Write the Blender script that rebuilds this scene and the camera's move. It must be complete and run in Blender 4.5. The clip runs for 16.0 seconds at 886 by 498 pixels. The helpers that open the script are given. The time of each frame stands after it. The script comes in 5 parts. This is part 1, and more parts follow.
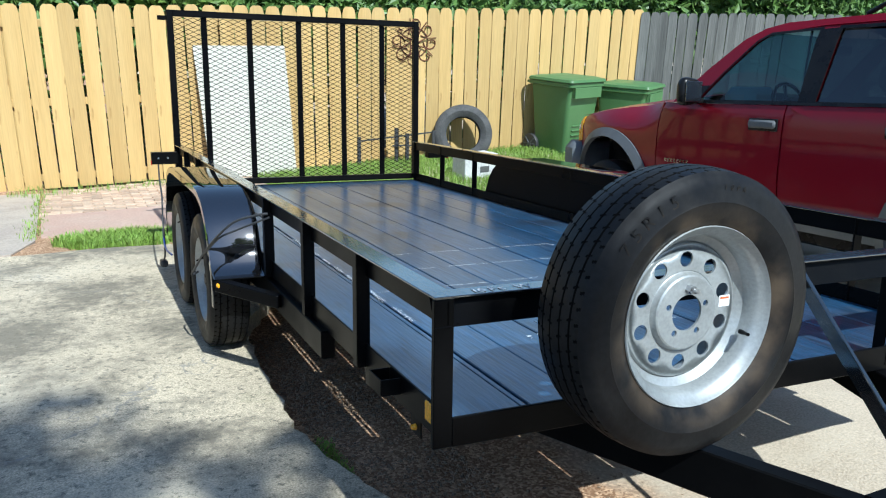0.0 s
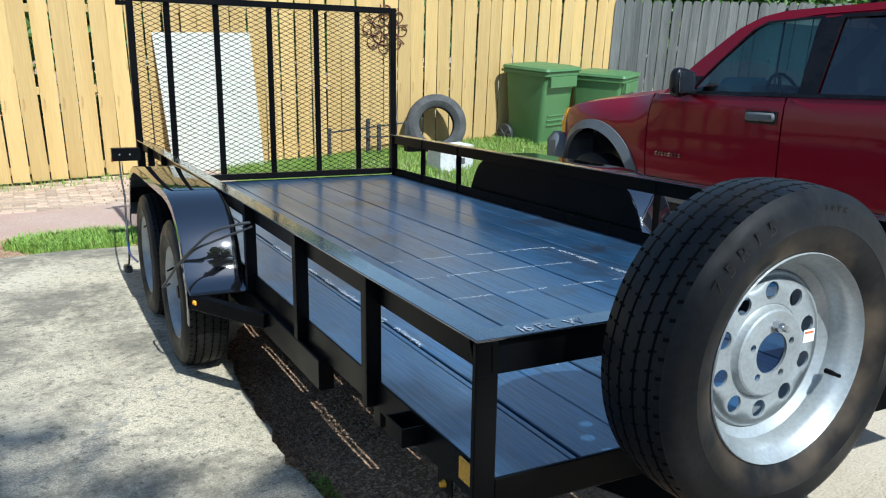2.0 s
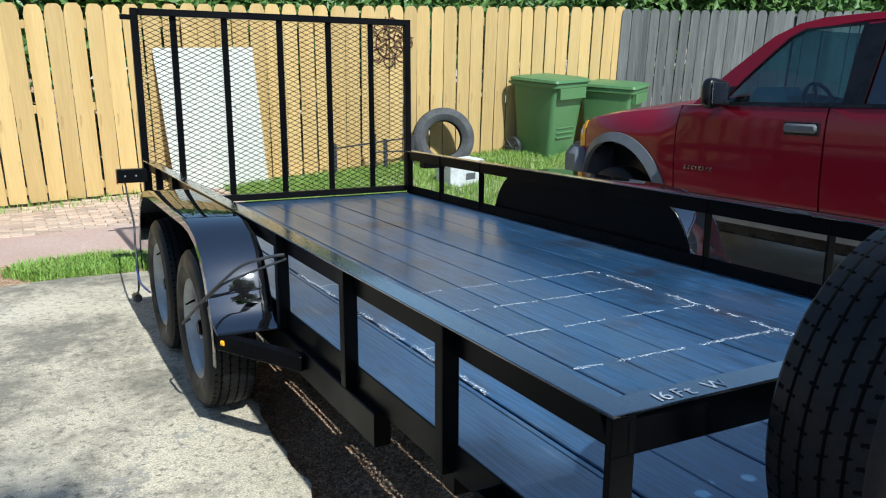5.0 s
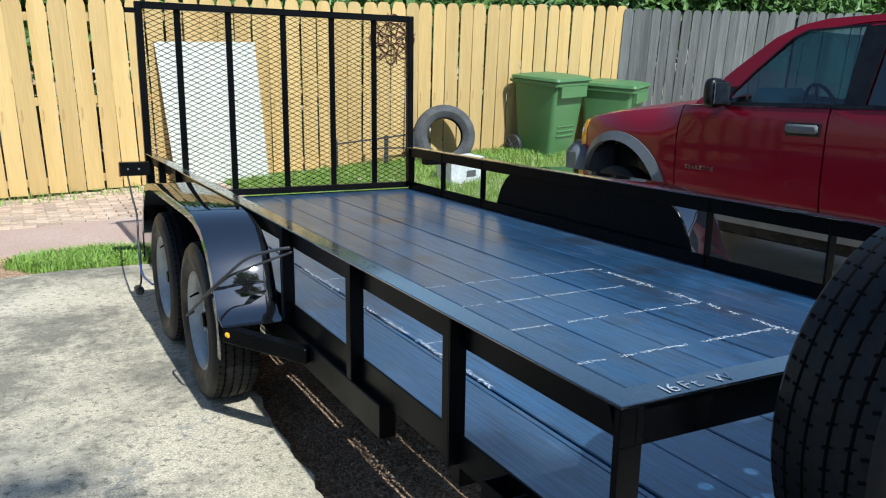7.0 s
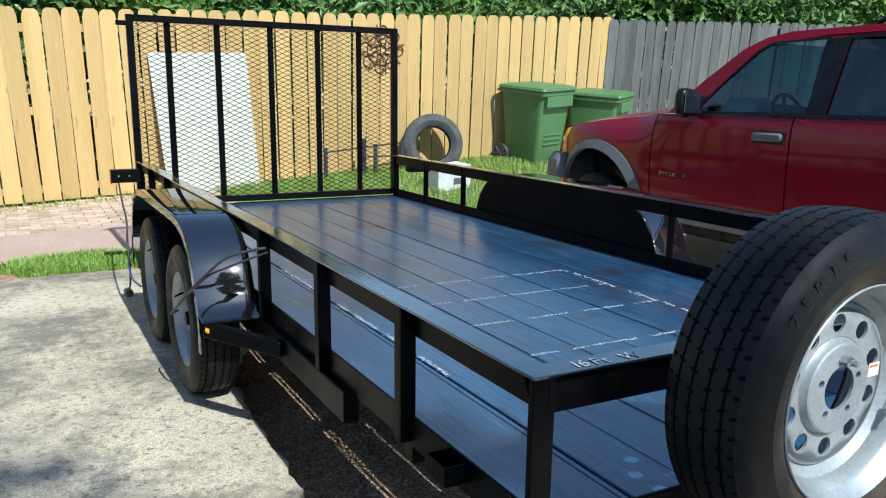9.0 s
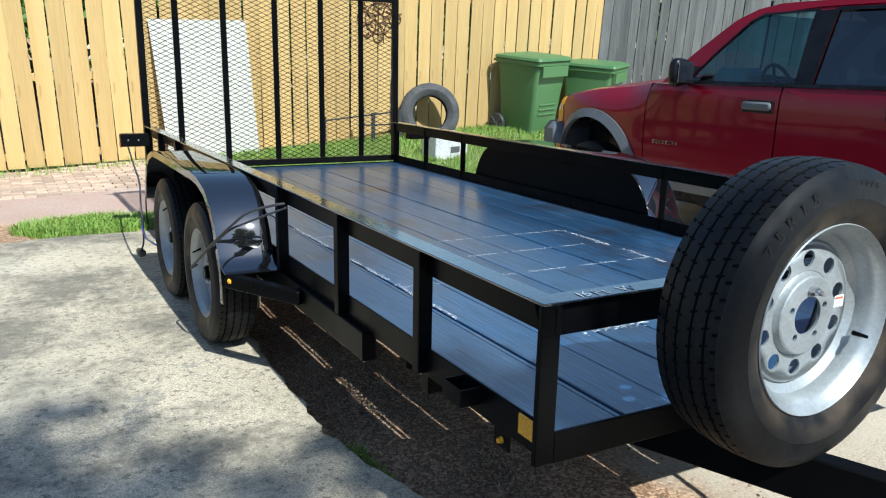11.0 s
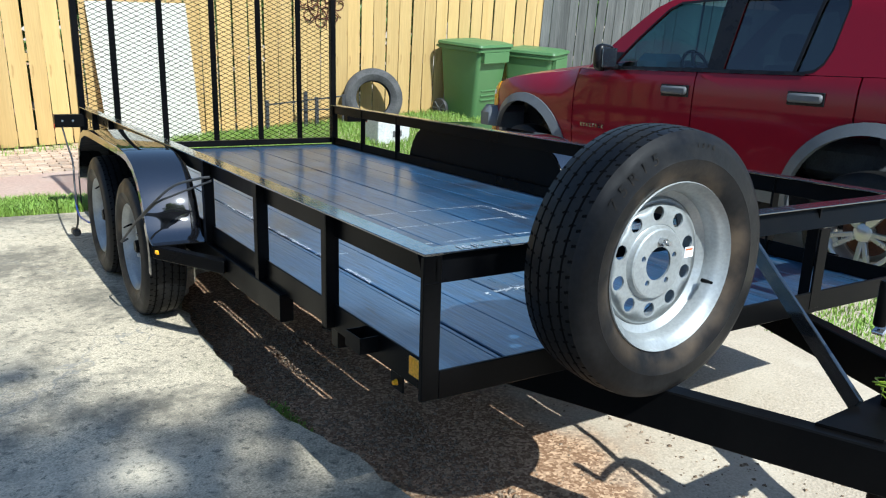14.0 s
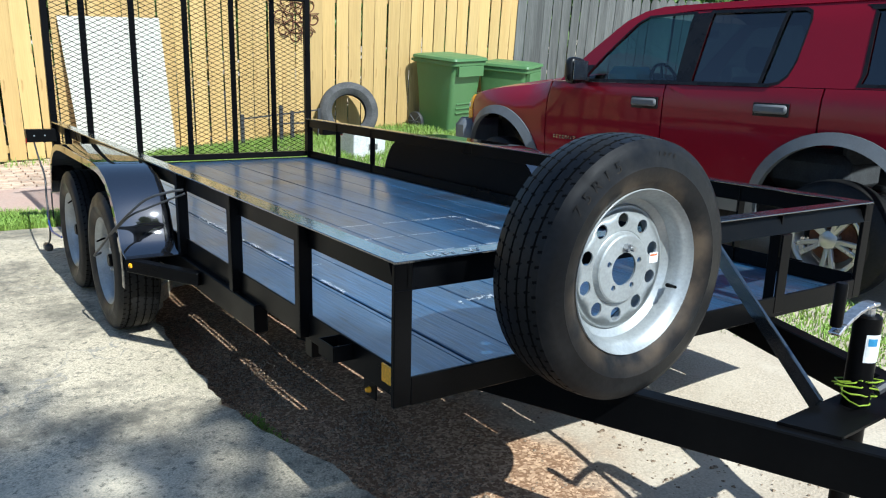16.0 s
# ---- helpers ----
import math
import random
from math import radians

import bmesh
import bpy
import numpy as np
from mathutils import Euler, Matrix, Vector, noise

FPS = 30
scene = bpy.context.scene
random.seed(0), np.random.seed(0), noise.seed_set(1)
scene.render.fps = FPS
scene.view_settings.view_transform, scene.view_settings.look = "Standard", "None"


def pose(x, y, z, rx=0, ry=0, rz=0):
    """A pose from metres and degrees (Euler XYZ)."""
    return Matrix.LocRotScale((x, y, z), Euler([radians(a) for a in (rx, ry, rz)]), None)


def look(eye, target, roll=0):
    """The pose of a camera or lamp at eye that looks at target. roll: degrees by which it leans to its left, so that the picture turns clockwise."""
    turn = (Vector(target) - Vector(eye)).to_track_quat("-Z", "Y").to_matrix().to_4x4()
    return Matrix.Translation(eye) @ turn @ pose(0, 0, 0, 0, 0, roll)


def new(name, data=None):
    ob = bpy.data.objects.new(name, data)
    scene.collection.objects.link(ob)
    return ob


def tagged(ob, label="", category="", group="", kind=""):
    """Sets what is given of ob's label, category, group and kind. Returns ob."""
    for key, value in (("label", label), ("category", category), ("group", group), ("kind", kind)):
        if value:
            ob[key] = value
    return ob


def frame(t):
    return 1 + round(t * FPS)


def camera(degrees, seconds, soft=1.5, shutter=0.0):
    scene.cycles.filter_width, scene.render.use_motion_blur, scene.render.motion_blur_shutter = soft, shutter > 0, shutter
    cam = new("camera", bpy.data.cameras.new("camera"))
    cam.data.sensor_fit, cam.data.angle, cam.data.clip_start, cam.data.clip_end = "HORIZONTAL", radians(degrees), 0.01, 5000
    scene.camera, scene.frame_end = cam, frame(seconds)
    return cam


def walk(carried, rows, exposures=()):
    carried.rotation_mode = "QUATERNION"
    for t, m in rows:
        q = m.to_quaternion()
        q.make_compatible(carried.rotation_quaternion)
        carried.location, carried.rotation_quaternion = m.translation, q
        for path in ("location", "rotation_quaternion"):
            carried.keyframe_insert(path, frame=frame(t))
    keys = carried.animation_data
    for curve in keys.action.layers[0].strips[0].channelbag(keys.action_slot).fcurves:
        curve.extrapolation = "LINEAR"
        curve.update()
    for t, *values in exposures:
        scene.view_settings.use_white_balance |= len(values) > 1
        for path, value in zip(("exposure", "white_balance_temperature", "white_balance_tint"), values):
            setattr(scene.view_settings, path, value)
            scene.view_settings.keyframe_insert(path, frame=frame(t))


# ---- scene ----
# The trailer stands on a drive that falls gently towards the fence: LEVEL turns the drive's own
# axes (x across the trailer, y along it, z square to the drive) into the world's.
UP = Vector((-0.037, -0.100, 0.994)).normalized()
LEVEL = UP.rotation_difference(Vector((0, 0, 1))).to_matrix().to_4x4()

cam = camera(61.5, 16.0, soft=1.15)
PATH = [
    (0, (-0.719, -1.502, 1.284), (0.143, 0.252, 0.863), 0.8),
    (0.5, (-0.741, -1.436, 1.282), (0.142, 0.309, 0.861), 1.1),
    (1, (-0.821, -1.328, 1.307), (0.146, 0.37, 0.881), 1.0),
    (1.5, (-0.822, -1.246, 1.307), (0.162, 0.435, 0.856), 0.5),
    (2, (-0.723, -1.158, 1.307), (0.225, 0.545, 0.855), 0.8),
    (2.5, (-0.624, -1.106, 1.302), (0.215, 0.65, 0.84), 0.7),
    (3, (-0.607, -1.04, 1.306), (0.205, 0.728, 0.842), 0.8),
    (3.5, (-0.65, -0.982, 1.315), (0.18, 0.779, 0.861), 1.0),
    (4, (-0.737, -0.886, 1.322), (0.17, 0.843, 0.888), 0.2),
    (4.5, (-0.79, -0.834, 1.317), (0.158, 0.872, 0.878), -0.0),
    (5, (-0.775, -0.82, 1.315), (0.191, 0.881, 0.894), 0.1),
    (7.5, (-0.81, -0.83, 1.308), (0.166, 0.863, 0.882), 1.0),
    (8, (-0.789, -0.886, 1.318), (0.199, 0.806, 0.919), 0.9),
    (10.5, (-0.887, -1.173, 1.304), (0.077, 0.524, 0.863), 0.7),
    (11, (-0.953, -1.183, 1.294), (0.039, 0.487, 0.818), 1.2),
    (11.5, (-0.985, -1.187, 1.282), (0.046, 0.443, 0.751), 1.5),
    (12, (-0.988, -1.192, 1.283), (0.079, 0.407, 0.732), 2.0),
    (12.5, (-0.971, -1.235, 1.288), (0.128, 0.338, 0.725), 2.1),
    (13, (-0.92, -1.309, 1.28), (0.186, 0.258, 0.712), 1.9),
    (13.5, (-0.911, -1.387, 1.266), (0.19, 0.189, 0.715), 1.8),
    (14, (-0.926, -1.434, 1.268), (0.165, 0.165, 0.765), 1.7),
    (14.5, (-0.938, -1.439, 1.27), (0.154, 0.171, 0.806), 1.7),
    (15, (-0.936, -1.454, 1.268), (0.161, 0.155, 0.812), 1.6),
    (15.5, (-0.933, -1.464, 1.264), (0.178, 0.132, 0.794), 1.6),
    (16, (-0.931, -1.476, 1.264), (0.212, 0.097, 0.797), 1.5),
]
walk(cam, [(t, LEVEL @ look(eye, target, roll)) for t, eye, target, roll in PATH],
     exposures=((0, 0.40, 5650, 2), (3, 0.32, 5650, 2), (5, 0.29, 5700, 3), (8, 0.31, 5700, 3), (10.5, 0.40, 5800, 3), (16, 0.52, 5750, 3)))

# ---------------------------------------------------------------- light
SUN_TRAVEL = LEVEL.to_3x3() @ Vector((-0.03, 0.98, -1.0)).normalized()
world = bpy.data.worlds.new("sky")
scene.world = world
world.use_nodes = True
wn, wl = world.node_tree.nodes, world.node_tree.links
sky = wn.new("ShaderNodeTexSky")
sky.sky_type, sky.sun_disc = "NISHITA", False
sky.sun_elevation = math.asin(-SUN_TRAVEL.z)
sky.sun_rotation = math.atan2(-SUN_TRAVEL.x, -SUN_TRAVEL.y)
sky.air_density, sky.dust_density, sky.ozone_density = 1.0, 0.6, 2.0
wl.new(sky.outputs[0], wn["Background"].inputs[0])
wn["Background"].inputs[1].default_value = 0.115
sun = new("sun", bpy.data.lights.new("sun", "SUN"))
sun.data.energy, sun.data.angle, sun.data.color = 5.0, radians(0.6), (1.0, 0.975, 0.925)
sun.matrix_world = look((0, 0, 20), Vector((0, 0, 20)) + SUN_TRAVEL)

# ---------------------------------------------------------------- materials
def surface(name, colour, rough=0.6, metal=0.0, other=None, scale=6.0, fine=60.0, bump=0.15, stretch=(1, 1, 1),
            vary=0.0, fleck=0.25, spec=0.5, coat=0.0, amount=0.5, rough_vary=0.12, depth=0.01, sharp=0.25, coat_rough=0.04, coat_ior=1.5):
    """A material of two colours in broad patches, with fine grain, relief and, by object, a change of value."""
    m = bpy.data.materials.new(name)
    m.use_nodes = True
    n, l = m.node_tree.nodes, m.node_tree.links
    b = n["Principled BSDF"]
    other = other or tuple(c * 0.7 for c in colour)
    co, mp = n.new("ShaderNodeTexCoord"), n.new("ShaderNodeMapping")
    mp.inputs["Scale"].default_value = stretch
    info = n.new("ShaderNodeObjectInfo")
    shift = n.new("ShaderNodeVectorMath")
    shift.operation = "SCALE"
    shift.inputs[0].default_value = (3.1, 7.7, 5.3)
    l.new(info.outputs["Random"], shift.inputs["Scale"])
    l.new(co.outputs["Object"], mp.inputs["Vector"])
    l.new(shift.outputs[0], mp.inputs["Location"])
    broad, grain = n.new("ShaderNodeTexNoise"), n.new("ShaderNodeTexNoise")
    broad.inputs["Scale"].default_value, broad.inputs["Detail"].default_value = scale, 6
    grain.inputs["Scale"].default_value, grain.inputs["Detail"].default_value = fine, 4
    for t in (broad, grain):
        l.new(mp.outputs[0], t.inputs["Vector"])
    ramp = n.new("ShaderNodeMapRange")
    ramp.inputs[1].default_value, ramp.inputs[2].default_value = 0.5 - sharp, 0.5 + sharp
    l.new(broad.outputs[0], ramp.inputs[0])
    amt = n.new("ShaderNodeMath")
    amt.operation = "MULTIPLY"
    amt.inputs[1].default_value = min(1.0, amount * 2)
    l.new(ramp.outputs[0], amt.inputs[0])
    mix = n.new("ShaderNodeMix")
    mix.data_type = "RGBA"
    mix.inputs[6].default_value, mix.inputs[7].default_value = (*colour, 1), (*other, 1)
    l.new(amt.outputs[0], mix.inputs[0])
    val = n.new("ShaderNodeMapRange")
    val.inputs[3].default_value, val.inputs[4].default_value = 1 - fleck, 1 + fleck
    val.inputs[1].default_value, val.inputs[2].default_value = 0.25, 0.75
    l.new(grain.outputs[0], val.inputs[0])
    rnd = n.new("ShaderNodeMapRange")
    rnd.inputs[3].default_value, rnd.inputs[4].default_value = 1 - vary, 1 + vary
    l.new(info.outputs["Random"], rnd.inputs[0])
    prod = n.new("ShaderNodeMath")
    prod.operation = "MULTIPLY"
    l.new(val.outputs[0], prod.inputs[0])
    l.new(rnd.outputs[0], prod.inputs[1])
    sc = n.new("ShaderNodeVectorMath")
    sc.operation = "SCALE"
    l.new(mix.outputs[2], sc.inputs[0])
    l.new(prod.outputs[0], sc.inputs["Scale"])
    l.new(sc.outputs[0], b.inputs["Base Color"])
    rr = n.new("ShaderNodeMapRange")
    rr.inputs[3].default_value, rr.inputs[4].default_value = max(0.02, rough - rough_vary), min(1, rough + rough_vary)
    rr.inputs[1].default_value, rr.inputs[2].default_value = 0.3, 0.7
    l.new(broad.outputs[0], rr.inputs[0])
    l.new(rr.outputs[0], b.inputs["Roughness"])
    b.inputs["Metallic"].default_value = metal
    b.inputs["Specular IOR Level"].default_value = spec
    b.inputs["Coat Weight"].default_value = coat
    b.inputs["Coat Roughness"].default_value = coat_rough
    b.inputs["Coat IOR"].default_value = coat_ior
    if bump:
        bp = n.new("ShaderNodeBump")
        bp.inputs["Strength"].default_value, bp.inputs["Distance"].default_value = bump, depth
        l.new(grain.outputs[0], bp.inputs["Height"])
        l.new(bp.outputs[0], b.inputs["Normal"])
    return m


def plain_glass(name, tint=(0.8, 0.9, 0.85), shine=0.08):
    """A thin tinted pane, clear head-on and glossy at a glance."""
    m = bpy.data.materials.new(name)
    m.use_nodes = True
    n, l = m.node_tree.nodes, m.node_tree.links
    t, g, mx, lw, pw, ad = (n.new(k) for k in ("ShaderNodeBsdfTransparent", "ShaderNodeBsdfGlossy", "ShaderNodeMixShader", "ShaderNodeLayerWeight", "ShaderNodeMath", "ShaderNodeMath"))
    t.inputs[0].default_value = (*tint, 1)
    g.inputs["Roughness"].default_value = 0.015
    pw.operation, ad.operation = "POWER", "MULTIPLY_ADD"
    pw.inputs[1].default_value = 5.0
    ad.inputs[1].default_value, ad.inputs[2].default_value = 0.9, shine
    lw.inputs[0].default_value = 0.5
    l.new(lw.outputs["Facing"], pw.inputs[0])
    l.new(pw.outputs[0], ad.inputs[0])
    l.new(ad.outputs[0], mx.inputs[0])
    l.new(t.outputs[0], mx.inputs[1])
    l.new(g.outputs[0], mx.inputs[2])
    l.new(mx.outputs[0], n["Material Output"].inputs[0])
    return m


def stain(m, colour, scale, lo, hi, amount=1.0, detail=9.0, rough=0.62, stretch=(1, 1, 1)):
    """Lays patches of another colour over a material, where a noise lies between lo and hi."""
    n, l = m.node_tree.nodes, m.node_tree.links
    b = n["Principled BSDF"]
    old = b.inputs["Base Color"].links[0].from_socket
    co, mp, t, r, k, mix = (n.new(x) for x in ("ShaderNodeTexCoord", "ShaderNodeMapping", "ShaderNodeTexNoise", "ShaderNodeMapRange", "ShaderNodeMath", "ShaderNodeMix"))
    mp.inputs["Scale"].default_value = stretch
    mp.inputs["Location"].default_value = (scale * 1.7, scale * 0.6, 2.0)
    t.inputs["Scale"].default_value, t.inputs["Detail"].default_value, t.inputs["Roughness"].default_value = scale, detail, rough
    r.inputs[1].default_value, r.inputs[2].default_value = lo, hi
    k.operation = "MULTIPLY"
    k.inputs[1].default_value = amount
    mix.data_type = "RGBA"
    mix.inputs[7].default_value = (*colour, 1)
    l.new(co.outputs["Object"], mp.inputs[0])
    l.new(mp.outputs[0], t.inputs["Vector"])
    l.new(t.outputs[0], r.inputs[0])
    l.new(r.outputs[0], k.inputs[0])
    l.new(k.outputs[0], mix.inputs[0])
    l.new(old, mix.inputs[6])
    l.new(mix.outputs[2], b.inputs["Base Color"])
    return m


def cracks(m, colour, scale, width):
    """Fine wandering cracks."""
    n, l = m.node_tree.nodes, m.node_tree.links
    b = n["Principled BSDF"]
    old = b.inputs["Base Color"].links[0].from_socket
    co, w, add, v, r, mix = (n.new(x) for x in ("ShaderNodeTexCoord", "ShaderNodeTexNoise", "ShaderNodeMixRGB", "ShaderNodeTexVoronoi", "ShaderNodeMapRange", "ShaderNodeMix"))
    w.inputs["Scale"].default_value, w.inputs["Detail"].default_value = 3.0, 6
    add.inputs[0].default_value = 0.4
    v.feature = "DISTANCE_TO_EDGE"
    v.inputs["Scale"].default_value = scale
    r.inputs[1].default_value, r.inputs[2].default_value = width, 0.0
    mix.data_type = "RGBA"
    mix.inputs[7].default_value = (*colour, 1)
    l.new(co.outputs["Object"], w.inputs["Vector"])
    l.new(co.outputs["Object"], add.inputs[1])
    l.new(w.outputs["Color"], add.inputs[2])
    l.new(add.outputs[0], v.inputs["Vector"])
    l.new(v.outputs["Distance"], r.inputs[0])
    l.new(r.outputs[0], mix.inputs[0])
    l.new(old, mix.inputs[6])
    l.new(mix.outputs[2], b.inputs["Base Color"])
    return m


def dusty_rubber(*a, **k):
    """Rubber with brown road dust on the sidewall round the bead, by distance from the wheel's axis."""
    m = surface(*a, **k)
    n, l = m.node_tree.nodes, m.node_tree.links
    b = n["Principled BSDF"]
    old = b.inputs["Base Color"].links[0].from_socket
    co, sep, flatn, ln = n.new("ShaderNodeTexCoord"), n.new("ShaderNodeSeparateXYZ"), n.new("ShaderNodeCombineXYZ"), n.new("ShaderNodeVectorMath")
    l.new(co.outputs["Object"], sep.inputs[0])
    l.new(sep.outputs[0], flatn.inputs[0])
    l.new(sep.outputs[1], flatn.inputs[1])
    ln.operation = "LENGTH"
    l.new(flatn.outputs[0], ln.inputs[0])
    band = n.new("ShaderNodeMapRange")
    band.inputs[1].default_value, band.inputs[2].default_value = 0.280, 0.225
    band.interpolation_type = "SMOOTHSTEP"
    l.new(ln.outputs["Value"], band.inputs[0])
    patch = n.new("ShaderNodeTexNoise")
    patch.inputs["Scale"].default_value, patch.inputs["Detail"].default_value = 9, 6
    l.new(co.outputs["Object"], patch.inputs["Vector"])
    pm = n.new("ShaderNodeMapRange")
    pm.inputs[1].default_value, pm.inputs[2].default_value = 0.42, 0.68
    l.new(patch.outputs[0], pm.inputs[0])
    f = n.new("ShaderNodeMath")
    f.operation = "MULTIPLY"
    l.new(band.outputs[0], f.inputs[0])
    l.new(pm.outputs[0], f.inputs[1])
    mix = n.new("ShaderNodeMix")
    mix.data_type = "RGBA"
    mix.inputs[7].default_value = (0.075, 0.055, 0.037, 1)
    l.new(f.outputs[0], mix.inputs[0])
    l.new(old, mix.inputs[6])
    l.new(mix.outputs[2], b.inputs["Base Color"])
    return m


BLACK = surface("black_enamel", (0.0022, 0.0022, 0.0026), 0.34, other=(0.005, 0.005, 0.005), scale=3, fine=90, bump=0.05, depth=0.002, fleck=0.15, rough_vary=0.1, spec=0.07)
GLOSS = surface("glossy_black_enamel", (0.004, 0.004, 0.005), 0.5, other=(0.008, 0.008, 0.009), scale=3, fine=90, bump=0.05, depth=0.002, fleck=0.15, rough_vary=0.06, spec=0.0, coat=1.0, coat_rough=0.03, coat_ior=2.8)
# Scuffed enamel, its colour also lifted towards blue for the sky it mirrors.
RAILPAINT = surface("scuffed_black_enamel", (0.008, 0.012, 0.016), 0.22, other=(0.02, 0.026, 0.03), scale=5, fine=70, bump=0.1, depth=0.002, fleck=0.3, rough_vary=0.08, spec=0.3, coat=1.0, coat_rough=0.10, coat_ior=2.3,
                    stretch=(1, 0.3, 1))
# Black-stained planks; the reflected sky's blue is put into the base colour.
DECK = surface("sky_tinted_black_planks", (0.013, 0.062, 0.135), 0.36, other=(0.026, 0.052, 0.100), scale=1.3, fine=34, bump=0.5, depth=0.005,
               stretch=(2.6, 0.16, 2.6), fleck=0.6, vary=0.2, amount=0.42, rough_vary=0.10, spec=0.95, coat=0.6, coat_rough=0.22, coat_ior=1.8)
CHALK = surface("chalk", (0.85, 0.87, 0.87), 0.9, other=(0.55, 0.57, 0.58), scale=40, fine=160, fleck=0.4, amount=0.5)
RUBBER = dusty_rubber("tyre_rubber", (0.0058, 0.006, 0.007), 0.5, other=(0.013, 0.0125, 0.012), scale=9, fine=70, bump=0.15, depth=0.003, fleck=0.3, rough_vary=0.14, spec=0.2, sharp=0.15)
OLD_RUBBER = surface("faded_rubber", (0.085, 0.083, 0.08), 0.85, other=(0.05, 0.05, 0.05), scale=9, fine=60, bump=0.15, depth=0.003, fleck=0.25)
SILVER = surface("silver_wheel_paint", (0.40, 0.42, 0.42), 0.44, metal=0.4, other=(0.27, 0.28, 0.27), scale=9, fine=120, bump=0.08, depth=0.001, fleck=0.12, amount=0.45, sharp=0.18)
STEEL = surface("bright_steel", (0.6, 0.6, 0.6), 0.3, metal=0.9, other=(0.4, 0.4, 0.4), fine=90, bump=0.05, depth=0.001)
PINE = surface("honey_stained_pine", (0.60, 0.415, 0.165), 0.66, other=(0.50, 0.325, 0.115), scale=2.0, fine=26, bump=0.25, depth=0.004,
               stretch=(3.2, 3.2, 0.28), fleck=0.10, vary=0.13, amount=0.5)
GREYWOOD = surface("weathered_grey_wood", (0.165, 0.165, 0.152), 0.85, other=(0.085, 0.086, 0.08), scale=2.4, fine=30, bump=0.5, depth=0.006,
                   stretch=(3.5, 3.5, 0.22), fleck=0.35, vary=0.22, amount=0.5)
WHITEBOARD = surface("white_board_paint", (0.61, 0.595, 0.50), 0.5, other=(0.55, 0.53, 0.44), scale=3, fine=40, bump=0.06, fleck=0.05)
DARKGREY = surface("dark_plastic", (0.03, 0.031, 0.033), 0.5, other=(0.045, 0.045, 0.046), scale=8, fine=90, bump=0.1, depth=0.002)
AMBER = surface("amber_lens", (0.95, 0.46, 0.015), 0.25, other=(0.85, 0.36, 0.01), bump=0.2, fine=150, depth=0.002)
REDLENS = surface("red_lens", (0.45, 0.012, 0.01), 0.2, other=(0.3, 0.01, 0.01), bump=0.1, fine=150, depth=0.002)
BLUEPLASTIC = surface("blue_plastic", (0.02, 0.05, 0.22), 0.4, bump=0.05)
GREENWIRE = surface("yellow_green_wire", (0.30, 0.42, 0.03), 0.45, bump=0.05)
LABEL = surface("label_paper", (0.78, 0.78, 0.76), 0.5, other=(0.7, 0.7, 0.7), bump=0.0)
LABELBLUE = surface("label_blue", (0.05, 0.30, 0.55), 0.5, bump=0.0)
LABELRED = surface("label_orange", (0.6, 0.16, 0.05), 0.5, bump=0.0)
RUST = surface("rusty_iron", (0.16, 0.06, 0.025), 0.85, other=(0.09, 0.035, 0.02), scale=12, fine=70, bump=0.4, depth=0.004)
INK = surface("grey_print", (0.1, 0.1, 0.1), 0.6, bump=0.0)

# These bluish patches carry on the sky tint painted into the planks.
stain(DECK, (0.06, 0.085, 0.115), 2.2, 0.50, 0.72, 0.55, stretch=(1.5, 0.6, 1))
stain(DECK, (0.02, 0.014, 0.012), 2.0, 0.54, 0.68, 0.75)
stain(DECK, (0.16, 0.165, 0.17), 9.0, 0.60, 0.70, 0.35, detail=5, stretch=(2.5, 0.35, 1))
stain(DECK, (0.008, 0.008, 0.012), 14.0, 0.60, 0.70, 0.7, detail=4, stretch=(3.0, 0.25, 1))
stain(PINE, (0.30, 0.165, 0.05), 8.0, 0.645, 0.73, 0.75, detail=3, stretch=(1, 1, 0.6))
stain(GREYWOOD, (0.05, 0.052, 0.048), 3.0, 0.53, 0.68, 0.8, stretch=(2, 2, 0.3))

# ---------------------------------------------------------------- building helpers
def thing(name, label, category, m=None, group="", kind=""):
    ob = new(name)
    ob.empty_display_size = 0.1
    ob.matrix_world = LEVEL @ (m or Matrix())
    return tagged(ob, label, category, group, kind)


def mesh_of(name, bm, material, smooth=False):
    me = bpy.data.meshes.new(name)
    bmesh.ops.recalc_face_normals(bm, faces=bm.faces[:])
    bm.to_mesh(me)
    bm.free()
    for m in (material if isinstance(material, (list, tuple)) else [material]):
        me.materials.append(m)
    if smooth:
        me.shade_smooth()
        me.set_sharp_from_angle(angle=radians(38))
    return me


def part(name, bm, material, parent, label="", smooth=False, m=None):
    ob = new(name, mesh_of(name, bm, material, smooth) if isinstance(bm, bmesh.types.BMesh) else bm)
    ob.parent = parent
    if m is not None:
        ob.matrix_basis = m
    return tagged(ob, label)


def solid(name, bm, material, label, category, m=None, group="", kind="", smooth=False, level=True):
    ob = new(name, mesh_of(name, bm, material, smooth))
    ob.matrix_world = (LEVEL if level else Matrix()) @ (m or Matrix())
    return tagged(ob, label, category, group, kind)


def fresh():
    return bmesh.new()


BOX_FACES = ((0, 1, 3, 2), (4, 6, 7, 5), (0, 4, 5, 1), (2, 3, 7, 6), (0, 2, 6, 4), (1, 5, 7, 3))


